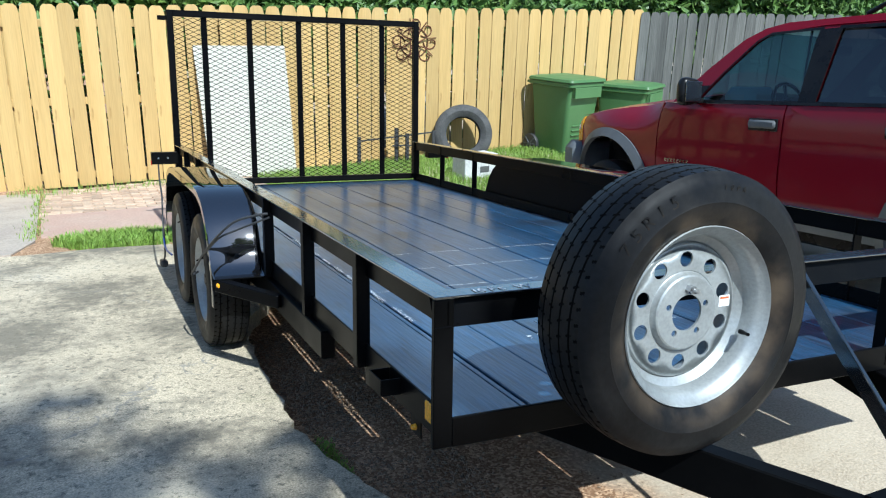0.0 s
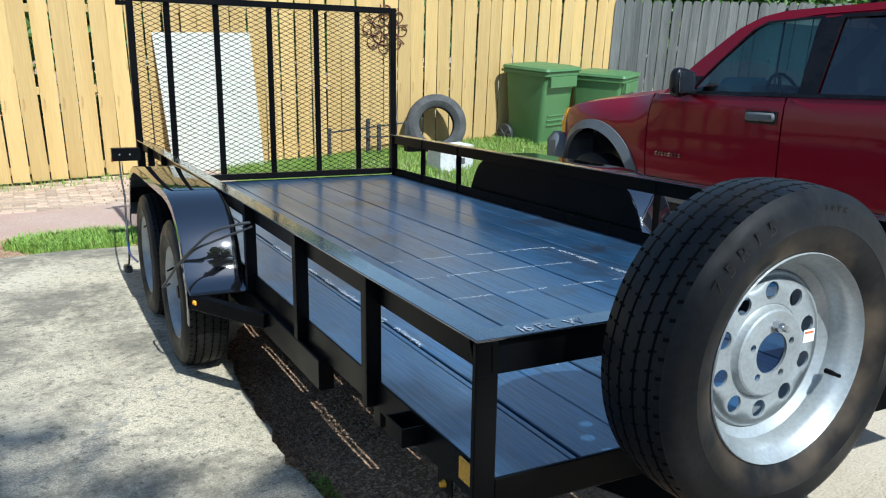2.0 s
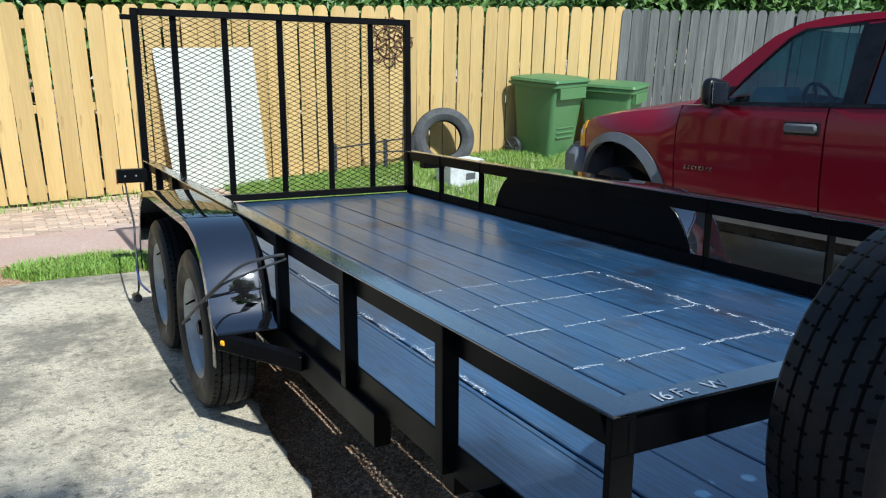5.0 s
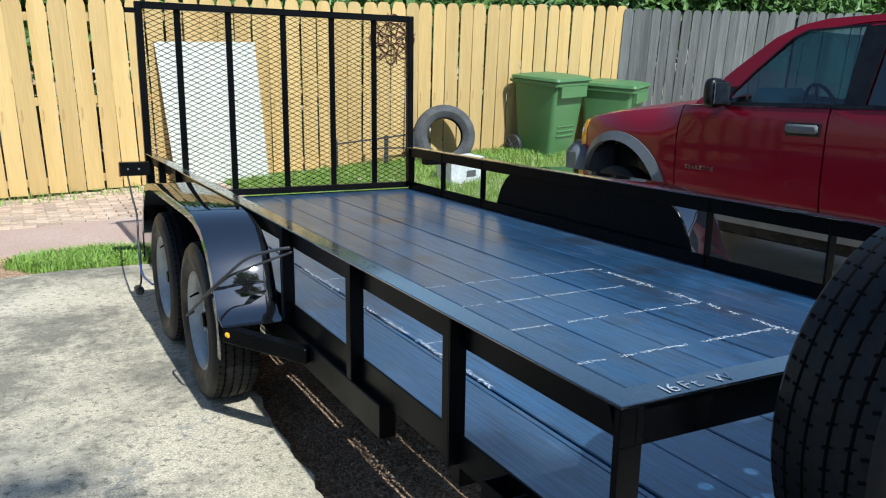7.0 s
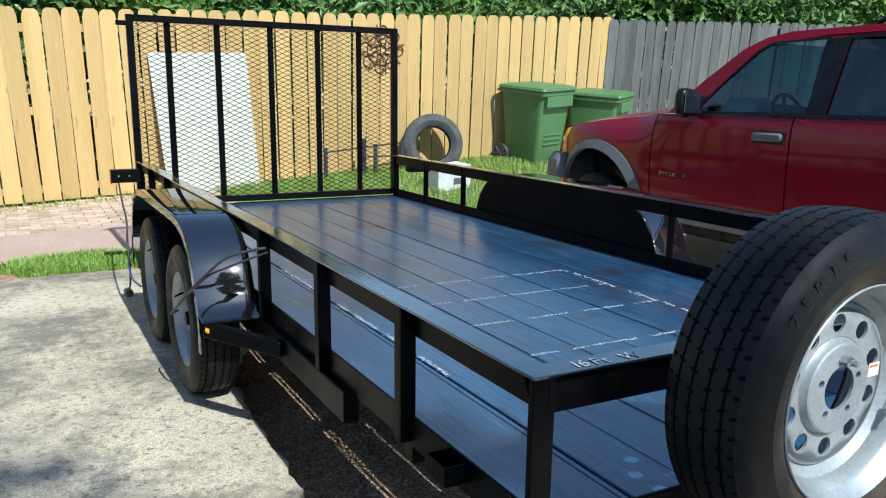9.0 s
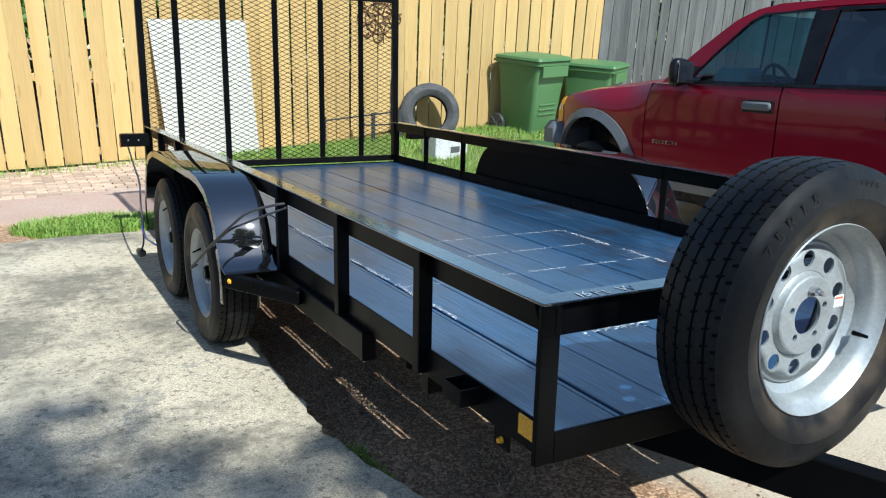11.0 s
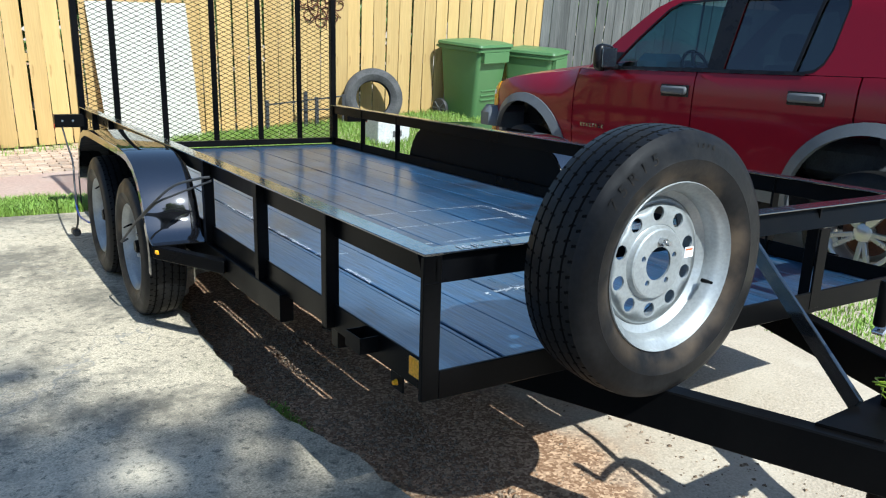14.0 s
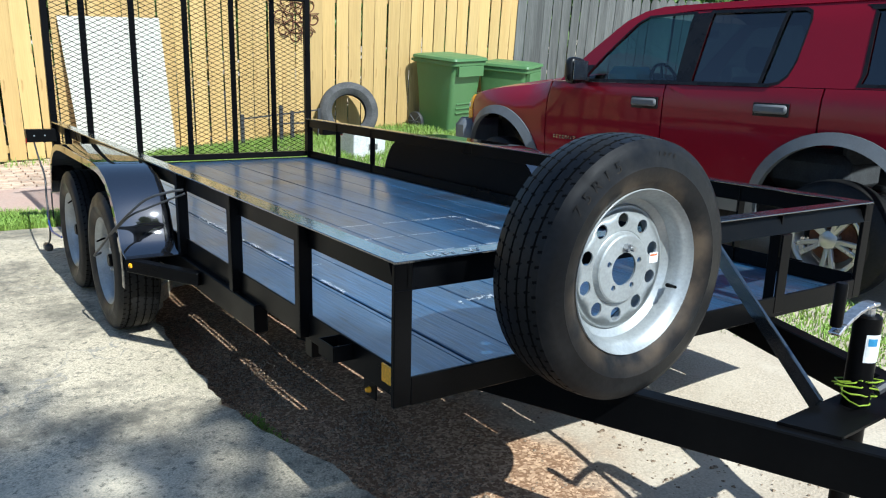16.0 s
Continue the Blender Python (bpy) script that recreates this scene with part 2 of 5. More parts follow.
def box(bm, lo, hi, bev=0.0, m=None):
    vs = [bm.verts.new((x, y, z)) for x in (lo[0], hi[0]) for y in (lo[1], hi[1]) for z in (lo[2], hi[2])]
    fs = [bm.faces.new([vs[i] for i in f]) for f in BOX_FACES]
    if m is not None:
        for v in vs:
            v.co = m @ v.co
    if bev:
        es = list({e for f in fs for e in f.edges})
        bmesh.ops.bevel(bm, geom=es, offset=bev, segments=1, affect="EDGES")
    return bm


def bar(bm, p, q, w, h, bev=0.0, up=(0, 0, 1), roll=0.0):
    """A bar from p to q, w wide and h deep (h along up)."""
    p, q = Vector(p), Vector(q)
    y = (q - p).normalized()
    x = y.cross(Vector(up)).normalized()
    z = x.cross(y)
    m = Matrix((x, y, z)).transposed().to_4x4()
    m.translation = p
    return box(bm, (-w / 2, 0, -h / 2), (w / 2, (q - p).length, h / 2), bev, m)


def rod(bm, pts, r, n=8, cap=True):
    """A round rod along a line of points; r may be a list."""
    pts = [Vector(p) for p in pts]
    rs = r if isinstance(r, (list, tuple)) else [r] * len(pts)
    rings, side = [], None
    for i, p in enumerate(pts):
        d = (pts[min(i + 1, len(pts) - 1)] - pts[max(i - 1, 0)]).normalized()
        if side is None:
            side = d.orthogonal().normalized()
        side = (side - d * side.dot(d)).normalized()
        other = d.cross(side)
        rings.append([bm.verts.new(p + rs[i] * (math.cos(a) * side + math.sin(a) * other)) for a in (2 * math.pi * k / n for k in range(n))])
    for a, b in zip(rings, rings[1:]):
        for k in range(n):
            bm.faces.new((a[k], a[(k + 1) % n], b[(k + 1) % n], b[k]))
    if cap:
        bm.faces.new(rings[0][::-1])
        bm.faces.new(rings[-1])
    return bm


def lathe(bm, profile, n=48, closed=False, m=None):
    """Turns (radius, height) points round the z axis."""
    rings = []
    for r, h in profile:
        if r < 1e-6:
            rings.append([bm.verts.new((0, 0, h))])
        else:
            rings.append([bm.verts.new((r * math.cos(2 * math.pi * k / n), r * math.sin(2 * math.pi * k / n), h)) for k in range(n)])
    if m is not None:
        for ring in rings:
            for v in ring:
                v.co = m @ v.co
    pairs = list(zip(rings, rings[1:])) + ([(rings[-1], rings[0])] if closed else [])
    for a, b in pairs:
        for k in range(n):
            j = (k + 1) % n
            if len(a) == 1:
                bm.faces.new((a[0], b[j], b[k]))
            elif len(b) == 1:
                bm.faces.new((a[k], a[j], b[0]))
            else:
                bm.faces.new((a[k], a[j], b[j], b[k]))
    return bm


def sheet(bm, outline, holes=(), place=None, thick=0.0, cuts=()):
    """A flat sheet in two axes with holes, cut by lines (axis, value), then set in space by place(u, v, w), w being 0 or -thick."""
    t = bmesh.new()
    for loop in (outline, *holes):
        vs = [t.verts.new((u, v, 0)) for u, v in loop]
        for a, b in zip(vs, vs[1:] + vs[:1]):
            t.edges.new((a, b))
    bmesh.ops.triangle_fill(t, use_beauty=True, use_dissolve=False, edges=t.edges[:], normal=(0, 0, 1))
    for axis, value in cuts:
        co, no = ((value, 0, 0), (1, 0, 0)) if axis == "u" else ((0, value, 0), (0, 1, 0))
        bmesh.ops.bisect_plane(t, geom=t.verts[:] + t.edges[:] + t.faces[:], plane_co=co, plane_no=no, dist=1e-5)
    place = place or (lambda u, v, w: (u, v, w))
    for layer in ((0.0, -thick) if thick else (0.0,)):
        vs = {v: bm.verts.new(place(v.co.x, v.co.y, layer)) for v in t.verts}
        for f in t.faces:
            ring = [vs[v] for v in f.verts]
            bm.faces.new(ring if layer == 0.0 else ring[::-1])
        if layer == 0.0:
            top = vs
    if thick:
        for e in t.edges:
            if len(e.link_faces) == 1:
                a, b = e.verts
                bm.faces.new((top[a], top[b], vs[b], vs[a]))
    t.free()
    return bm


def circle(r, n=24, c=(0, 0), start=0.0):
    return [(c[0] + r * math.cos(start + 2 * math.pi * k / n), c[1] + r * math.sin(start + 2 * math.pi * k / n)) for k in range(n)]


def smooth01(x, a, b):
    x = min(1.0, max(0.0, (x - a) / (b - a)))
    return x * x * (3 - 2 * x)

# ---------------------------------------------------------------- ground
SAND = surface("sandy_drive", (0.56, 0.475, 0.36), 0.95, other=(0.44, 0.36, 0.265), scale=1.6, fine=110, bump=0.45, depth=0.006, fleck=0.25, amount=0.5)
CONCRETE = surface("worn_concrete", (0.62, 0.525, 0.375), 0.9, other=(0.43, 0.365, 0.265), scale=1.4, fine=130, bump=0.55, depth=0.005, fleck=0.5, amount=0.45)
PALE = surface("pale_concrete", (0.46, 0.40, 0.33), 0.9, other=(0.37, 0.31, 0.26), scale=2.2, fine=60, bump=0.4, depth=0.005, fleck=0.2)
REDSLAB = surface("faded_red_concrete", (0.44, 0.285, 0.225), 0.9, other=(0.48, 0.35, 0.28), scale=1.8, fine=55, bump=0.35, depth=0.004, fleck=0.2)
BRICK = surface("paving_brick", (0.46, 0.31, 0.215), 0.9, other=(0.50, 0.39, 0.29), scale=8, fine=70, bump=0.5, depth=0.005, fleck=0.25, vary=0.25)
GRASS = surface("grass_blades", (0.17, 0.30, 0.04), 0.6, other=(0.24, 0.33, 0.06), scale=4, fine=30, bump=0, fleck=0.3, vary=0.1)
LEAF = surface("leaves", (0.075, 0.15, 0.03), 0.5, other=(0.12, 0.20, 0.04), scale=1.2, fine=12, bump=0, fleck=0.5)
PALELEAF = surface("pale_leaves", (0.15, 0.23, 0.035), 0.5, other=(0.09, 0.16, 0.03), scale=1.5, fine=12, bump=0, fleck=0.5)
BARK = surface("bark", (0.12, 0.09, 0.06), 0.95, other=(0.07, 0.055, 0.04), scale=5, fine=30, bump=0.8, depth=0.02, stretch=(2, 2, 0.5))
for m in (GRASS, LEAF, PALELEAF):
    m.node_tree.nodes["Principled BSDF"].inputs["Transmission Weight"].default_value = 0.0

stain(CONCRETE, (0.20, 0.175, 0.13), 1.2, 0.46, 0.58, 0.95, detail=15, rough=0.8)
stain(CONCRETE, (0.68, 0.60, 0.46), 0.9, 0.54, 0.70, 0.6, detail=10, rough=0.6)
stain(CONCRETE, (0.13, 0.12, 0.09), 30.0, 0.53, 0.63, 0.85, detail=8, rough=0.75)
stain(CONCRETE, (0.16, 0.17, 0.08), 2.3, 0.64, 0.74, 0.5, detail=10)
cracks(CONCRETE, (0.30, 0.275, 0.235), 0.42, 0.0016)
stain(SAND, (0.62, 0.54, 0.42), 2.2, 0.52, 0.68, 0.8, detail=10)
stain(SAND, (0.34, 0.27, 0.20), 40.0, 0.60, 0.70, 0.5, detail=6)


def soil(m):
    """Dark soil and bark beside the broken concrete edge, fading into the pale sand."""
    n, l = m.node_tree.nodes, m.node_tree.links
    b = n["Principled BSDF"]
    old = b.inputs["Base Color"].links[0].from_socket
    co, sep, no, add, r, mix, sp, ramp = (n.new(x) for x in ("ShaderNodeTexCoord", "ShaderNodeSeparateXYZ", "ShaderNodeTexNoise", "ShaderNodeMath", "ShaderNodeMapRange", "ShaderNodeMix", "ShaderNodeTexNoise", "ShaderNodeMix"))
    no.inputs["Scale"].default_value, no.inputs["Detail"].default_value = 3.5, 10
    add.operation = "MULTIPLY_ADD"
    add.inputs[1].default_value = 0.9
    l.new(co.outputs["Object"], sep.inputs[0])
    l.new(co.outputs["Object"], no.inputs["Vector"])
    l.new(no.outputs[0], add.inputs[0])
    reach, along = n.new("ShaderNodeMapRange"), n.new("ShaderNodeMath")
    reach.inputs[1].default_value, reach.inputs[2].default_value = -0.55, 0.25
    reach.inputs[3].default_value, reach.inputs[4].default_value = 0.36, -0.10
    along.operation = "ADD"
    l.new(sep.outputs[1], reach.inputs[0])
    l.new(reach.outputs[0], along.inputs[0])
    l.new(sep.outputs[0], along.inputs[1])
    l.new(along.outputs[0], add.inputs[2])
    r.inputs[1].default_value, r.inputs[2].default_value = 1.55, 1.25
    l.new(add.outputs[0], r.inputs[0])
    sp.inputs["Scale"].default_value, sp.inputs["Detail"].default_value = 70, 5
    l.new(co.outputs["Object"], sp.inputs["Vector"])
    ramp.data_type = mix.data_type = "RGBA"
    ramp.inputs[6].default_value, ramp.inputs[7].default_value = (0.235, 0.128, 0.066, 1), (0.66, 0.44, 0.27, 1)
    warp, chips, tone, pick = (n.new(x) for x in ("ShaderNodeMixRGB", "ShaderNodeTexVoronoi", "ShaderNodeSeparateColor", "ShaderNodeMapRange"))
    warp.inputs[0].default_value = 0.02
    l.new(co.outputs["Object"], warp.inputs[1])
    l.new(sp.outputs["Color"], warp.inputs[2])
    chips.inputs["Scale"].default_value = 95
    l.new(warp.outputs[0], chips.inputs["Vector"])
    l.new(chips.outputs["Color"], tone.inputs[0])
    pick.inputs[1].default_value, pick.inputs[2].default_value = 0.35, 1.0
    l.new(tone.outputs[0], pick.inputs[0])
    l.new(pick.outputs[0], ramp.inputs[0])
    hump = n.new("ShaderNodeBump")
    hump.inputs["Strength"].default_value, hump.inputs["Distance"].default_value = 0.35, 0.006
    hump.invert = True
    l.new(b.inputs["Normal"].links[0].from_socket, hump.inputs["Normal"])
    only = n.new("ShaderNodeMath")
    only.operation = "MULTIPLY"
    l.new(chips.outputs["Distance"], only.inputs[0])
    l.new(r.outputs[0], only.inputs[1])
    l.new(only.outputs[0], hump.inputs["Height"])
    l.new(hump.outputs[0], b.inputs["Normal"])
    l.new(r.outputs[0], mix.inputs[0])
    l.new(old, mix.inputs[6])
    l.new(ramp.outputs[2], mix.inputs[7])
    l.new(mix.outputs[2], b.inputs["Base Color"])


soil(SAND)
stain(REDSLAB, (0.48, 0.38, 0.31), 1.5, 0.50, 0.66, 0.7, detail=10)
stain(PALE, (0.30, 0.25, 0.2), 2.5, 0.55, 0.7, 0.6, detail=10)


def drive(x, y):
    """Height of the drive, in its own axes."""
    out = 0.037 * (x - min(10, max(-6, x))) + 0.1 * (y - min(8.6, max(-6, y)))
    rise = 0.36 * smooth01(y, 5.0, 8.3) * min(1.7, max(0.0, (x + 0.8) / 5.1))
    dip = 0.085 * smooth01(x, -0.9, -0.5) * (1 - smooth01(x, 1.3, 2.0)) * (1 - smooth01(y, 3.2, 3.8))
    return -0.045 + out + rise - dip


def axis_steps(lo, hi, near_lo, near_hi, step):
    vals = list(np.arange(near_lo, near_hi + 1e-6, step))
    v, s = near_lo, step
    while v > lo:
        s *= 1.35
        v -= s
        vals.insert(0, v)
    v, s = near_hi, step
    while v < hi:
        s *= 1.35
        v += s
        vals.append(v)
    return vals


def ground_sheet():
    xs, ys = axis_steps(-900, 900, -1.5, 6.0, 0.075), axis_steps(-900, 900, -2.5, 9.5, 0.075)
    verts, faces = [], []
    for y in ys:
        for x in xs:
            near = 1.0 if (-2 < x < 6.5 and -3 < y < 10) else 0.0
            bumpy = near * (0.012 * noise.noise((x * 2.1, y * 2.1, 3)) + 0.006 * noise.noise((x * 7, y * 7, 9)))
            verts.append((x, y, drive(x, y) + bumpy))
    w = len(xs)
    for j in range(len(ys) - 1):
        for i in range(w - 1):
            a = j * w + i
            faces.append((a, a + 1, a + w + 1, a + w))
    me = bpy.data.meshes.new("ground")
    me.from_pydata(verts, [], faces)
    me.materials.append(SAND)
    me.shade_smooth()
    ob = new("ground", me)
    ob.matrix_world = LEVEL
    return tagged(ob, "sandy dirt drive with loose gravel and dark soil", "ground", kind="structure")


ground_sheet()


def slab(name, outline, top, thick, material, label):
    bm = fresh()
    us = [u for u, v in outline]
    vs = [v for u, v in outline]
    cuts = [("u", c) for c in np.arange(max(-4, min(us)) + 0.4, min(4, max(us)), 0.4)] + [("v", c) for c in np.arange(max(-4, min(vs)) + 0.4, max(vs), 0.4)]
    sheet(bm, outline, place=lambda u, v, w: (u, v, top(u, v) + w), thick=thick, cuts=cuts)
    return solid(name, bm, material, label, "pavement", kind="structure")


def broken_edge(points, n=7, amp=0.035):
    out = []
    for k, (a, b) in enumerate(zip(points, points[1:])):
        for i in range(n):
            f = i / n
            x, y = a[0] + (b[0] - a[0]) * f, a[1] + (b[1] - a[1]) * f
            out.append((x + amp * noise.noise((x * 9, y * 9, 1.7)) + 0.4 * amp * noise.noise((x * 31, y * 31, 4.2)), y))
    return out + [points[-1]]


edge = broken_edge([(0.55, -4.5), (0.40, -1.6), (0.22, -0.2), (0.12, 0.35), (0.10, 0.55), (0.03, 0.85), (-0.04, 1.2), (-0.02, 1.5), (-0.03, 1.9), (0.06, 2.6), (0.35, 3.2), (1.2, 3.5), (2.75, 3.5), (2.8, 4.95)])
slab("pavement", edge + [(1.0, 5.02), (-0.05, 5.0), (-0.6, 5.06), (-1.2, 5.0), (-6, 5.05), (-6, -4.5)],
     lambda u, v: -0.028 + 0.006 * noise.noise((u * 1.5, v * 1.5, 0)), 0.11, CONCRETE, "stained old concrete drive with a crumbled edge")
slab("pavement_pale", [(-6, 5.07), (-1.25, 5.07), (-1.1, 5.6), (-1.16, 8.7), (-6, 8.9)], lambda u, v: -0.03, 0.06, PALE, "pale worn concrete slab by the fence")
slab("pavement_red", [(-1.06, 5.75), (1.3, 5.75), (1.3, 6.95), (-1.1, 6.95)], lambda u, v: drive(u, v) + 0.02, 0.05, REDSLAB, "faded red concrete slab behind the trailer")

# ---------------------------------------------------------------- fences, upright in the world
def flat(p):
    """A point of the drive's axes in the world."""
    return LEVEL @ Vector(p)


def picket_mesh(name, w, h, t, mat):
    """A dog-eared board, its foot at the origin."""
    bm = fresh()
    c = w * 0.26
    sheet(bm, [(-w / 2, 0), (w / 2, 0), (w / 2, h - c), (w / 2 - c * 0.35, h - c * 0.28), (w / 2 - c, h), (-w / 2 + c, h), (-w / 2 + c * 0.35, h - c * 0.28), (-w / 2, h - c)],
          place=lambda u, v, d: (u, d, v), thick=t)
    return mesh_of(name, bm, mat)


def fence(name, a, b, pitch, top_a, top_b, foot_a, foot_b, mat, railmat, label, seed, w=0.183, posts=2.4):
    """A board fence from a to b (world, plan) with boards on the near side of three rails."""
    rng = random.Random(seed)
    a, b = Vector((a[0], a[1], 0)), Vector((b[0], b[1], 0))
    d = (b - a).normalized()
    length = (b - a).length
    out = Vector((d.y, -d.x, 0))
    if out.dot(Vector((-2, -3, 0)) - a) < 0:
        out = -out
    root = new(name)
    tagged(root, label, "fence", kind="structure")
    n = int(length / pitch)
    widths = [picket_mesh("board", w * f, 1.0, 0.018, mat) for f in (0.96, 1.0, 1.02)]
    yaw = math.atan2(d.y, d.x)
    if out.dot(Vector((math.sin(yaw), -math.cos(yaw), 0))) < 0:
        yaw += math.pi
    for i in range(n + 1):
        f = i / n
        foot, top = foot_a + (foot_b - foot_a) * f, top_a + (top_b - top_a) * f + rng.uniform(-0.012, 0.012)
        p = a + d * (i * pitch + rng.uniform(-0.006, 0.006)) + out * 0.02
        m = pose(p.x, p.y, foot, 0, 0, math.degrees(yaw)) @ Matrix.Rotation(radians(rng.uniform(-0.5, 0.5)), 4, "Y") @ Matrix.Diagonal((1, 1, top - foot, 1))
        part("board", rng.choice(widths), None, root, m=m)
    for f in (0.06, 0.48, 0.9):
        bm = fresh()
        bar(bm, a + Vector((0, 0, foot_a + (top_a - foot_a) * f)) - out * 0.022, b + Vector((0, 0, foot_b + (top_b - foot_b) * f)) - out * 0.022, 0.04, 0.09, 0.004)
        part("rail", bm, railmat, root)
    k = 0
    while k * posts < length:
        p = a + d * (k * posts + 0.3) - out * 0.09
        bm = fresh()
        box(bm, (-0.045, -0.045, foot_b - 0.5), (0.045, 0.045, max(top_a, top_b) - 0.12), 0.005, pose(p.x, p.y, 0, 0, 0, math.degrees(yaw)))
        part("post", bm, railmat, root)
        k += 1
    return root


def fence_point(x):
    """Plan place on the yellow fence by its x in the drive's axes."""
    return flat((x, 8.9 - 0.08 * (x + 0.8), 0))


fa, fb = fence_point(-1.62), fence_point(7.42)
fence("fence_yellow", fa, fb, 0.2, 1.335, 1.43, -0.86, -0.60, PINE, PINE, "honey-stained dog-eared board fence with narrow gaps", 3)
ga = flat((7.44, 8.2, 0))
gb = ga + Vector((1, -0.45, 0)).normalized() * 9
fence("fence_grey", ga, gb, 0.152, 1.40, 1.50, -0.6, -0.5, GREYWOOD, GREYWOOD, "weathered grey dog-eared board fence", 5, w=0.143)

# plain dark walls added out of view, behind the path and to the side, to darken reflections
WALL = surface("unseen_wall_render", (0.12, 0.105, 0.09), 0.9, other=(0.09, 0.08, 0.07), scale=1.5, fine=40, bump=0.3, fleck=0.12)
for name, p, q in (("wall_south", (-11, -13.0), (14, -13.0)), ("wall_west", (-9.5, -13.0), (-9.5, 6.0))):
    a_, b_ = flat((*p, 0)), flat((*q, 0))
    bm = bar(fresh(), (a_.x, a_.y, 0.9), (b_.x, b_.y, 0.9), 0.25, 3.2, 0.01)
    solid(name, bm, WALL, "plain dark wall added out of view to darken reflections", "wall", kind="structure", level=False)

# ---------------------------------------------------------------- the trailer
SKEW = -0.065
trailer = thing("utility_trailer", "black tandem-axle utility trailer with stained plank deck and mesh ramp gate", "trailer")


def shear(bm):
    for v in bm.verts:
        v.co.y += SKEW * v.co.x
    return bm


def tpart(name, bm, material, parent=None, label="", smooth=False):
    return part(name, shear(bm), material, parent or trailer, label, smooth)


W, L = 2.11, 4.93
TOP, DECK_Z, LOW = 0.808, 0.455, 0.446
POSTS_Y = (0.546, 1.128, 1.762, 3.80, 4.38)


def angle(bm, p, q, w, h, inward, t=0.006):
    """An angle iron with its flange on top and its leg hanging on the inward side."""
    p, q = Vector(p), Vector(q)
    d = (q - p).normalized()
    inw = Vector(inward)
    bar(bm, p + inw * w / 2 - Vector((0, 0, t / 2)), q + inw * w / 2 - Vector((0, 0, t / 2)), w, t, 0.0015)
    done = set(bm.faces)
    bar(bm, p + inw * (w * 0.55) - Vector((0, 0, t + h / 2)), q + inw * (w * 0.55) - Vector((0, 0, t + h / 2)), t, h, 0.001)
    # Leg faces get the darker enamel; the flange's sky-lit tone is painted in.
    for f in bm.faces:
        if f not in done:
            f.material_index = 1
    return bm


for x, inward in ((0.0, (1, 0, 0)), (W, (-1, 0, 0))):
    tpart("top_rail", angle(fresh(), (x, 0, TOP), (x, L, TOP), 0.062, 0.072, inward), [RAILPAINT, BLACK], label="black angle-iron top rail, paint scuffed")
    s = inward[0]
    bm = fresh()
    bar(bm, (x + s * 0.031, 0.016, LOW + 0.029), (x + s * 0.031, L, LOW + 0.029), 0.007, 0.086, 0.0015)
    tpart("bottom_rail", bm, BLACK)
    for y in POSTS_Y:
        bm = fresh()
        box(bm, (x if s > 0 else x - 0.006, y + 0.006, LOW - 0.004), (x + 0.006 if s > 0 else x, y + 0.036, TOP - 0.007), 0.001)
        box(bm, (x if s > 0 else x - 0.042, y, LOW - 0.004), (x + 0.042 if s > 0 else x, y + 0.006, TOP - 0.007), 0.001)
        box(bm, (x + 0.006 if s > 0 else x - 0.027, y + 0.006, LOW + 0.004), (x + 0.027 if s > 0 else x - 0.006, y + 0.032, LOW + 0.06), 0.001)
        tpart("post", bm, BLACK)
    for y in (0.0, L - 0.016):
        bm = fresh()
        box(bm, (x - 0.001 if s > 0 else x - 0.05, y, LOW - 0.022), (x + 0.05 if s > 0 else x + 0.001, y + 0.015, TOP - 0.007), 0.002)
        tpart("corner_post", bm, BLACK)
    # main beam below the deck
    bm = fresh()
    box(bm, (x + (0.002 if s > 0 else -0.052), 0.93, 0.337), (x + (0.052 if s > 0 else -0.002), L - 0.05, LOW - 0.006), 0.004)
    tpart("frame_beam", bm, BLACK)
    # stake pocket
    bm = fresh()
    for lo, hi in (((-0.032, 0.265, 0.462), (-0.028, 0.355, 0.510)), ((-0.028, 0.265, 0.462), (0.027, 0.270, 0.510)), ((-0.028, 0.350, 0.462), (0.027, 0.355, 0.510)), ((-0.028, 0.270, 0.462), (0.027, 0.350, 0.467))):
        if s > 0:
            box(bm, lo, hi, 0.001)
        else:
            box(bm, (W - hi[0], lo[1], lo[2]), (W - lo[0], hi[1], hi[2]), 0.001)
    tpart("stake_pocket", bm, BLACK)

bm = angle(fresh(), (0.0, 0, TOP + 0.001), (W, 0, TOP + 0.001), 0.06, 0.07, (0, 1, 0))
for v in bm.verts:
    if v.co.z < TOP - 0.008:
        v.co.y -= 0.031
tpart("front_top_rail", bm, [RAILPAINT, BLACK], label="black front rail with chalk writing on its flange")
bm = fresh()
bar(bm, (0.05, 0.006, 0.461), (W - 0.05, 0.006, 0.461), 0.01, 0.078, 0.002)
tpart("front_bottom_rail", bm, BLACK)
for x in (1.578,):
    bm = fresh()
    box(bm, (x - 0.026, -0.001, 0.438), (x + 0.026, 0.007, TOP - 0.08), 0.001)
    box(bm, (x - 0.026, 0.012, 0.44), (x - 0.020, 0.05, TOP - 0.008), 0.001)
    tpart("front_post", bm, BLACK)
bm = fresh()
bar(bm, (0.0, L - 0.008, 0.43), (W, L - 0.008, 0.43), 0.012, 0.06, 0.002)
tpart("rear_sill", bm, BLACK)
for k in range(6):
    y = 0.62 + k * 0.80
    bm = fresh()
    bar(bm, (0.06, y, 0.385), (W - 0.06, y, 0.385), 0.05, 0.075, 0.003)
    tpart("cross_member", bm, BLACK)

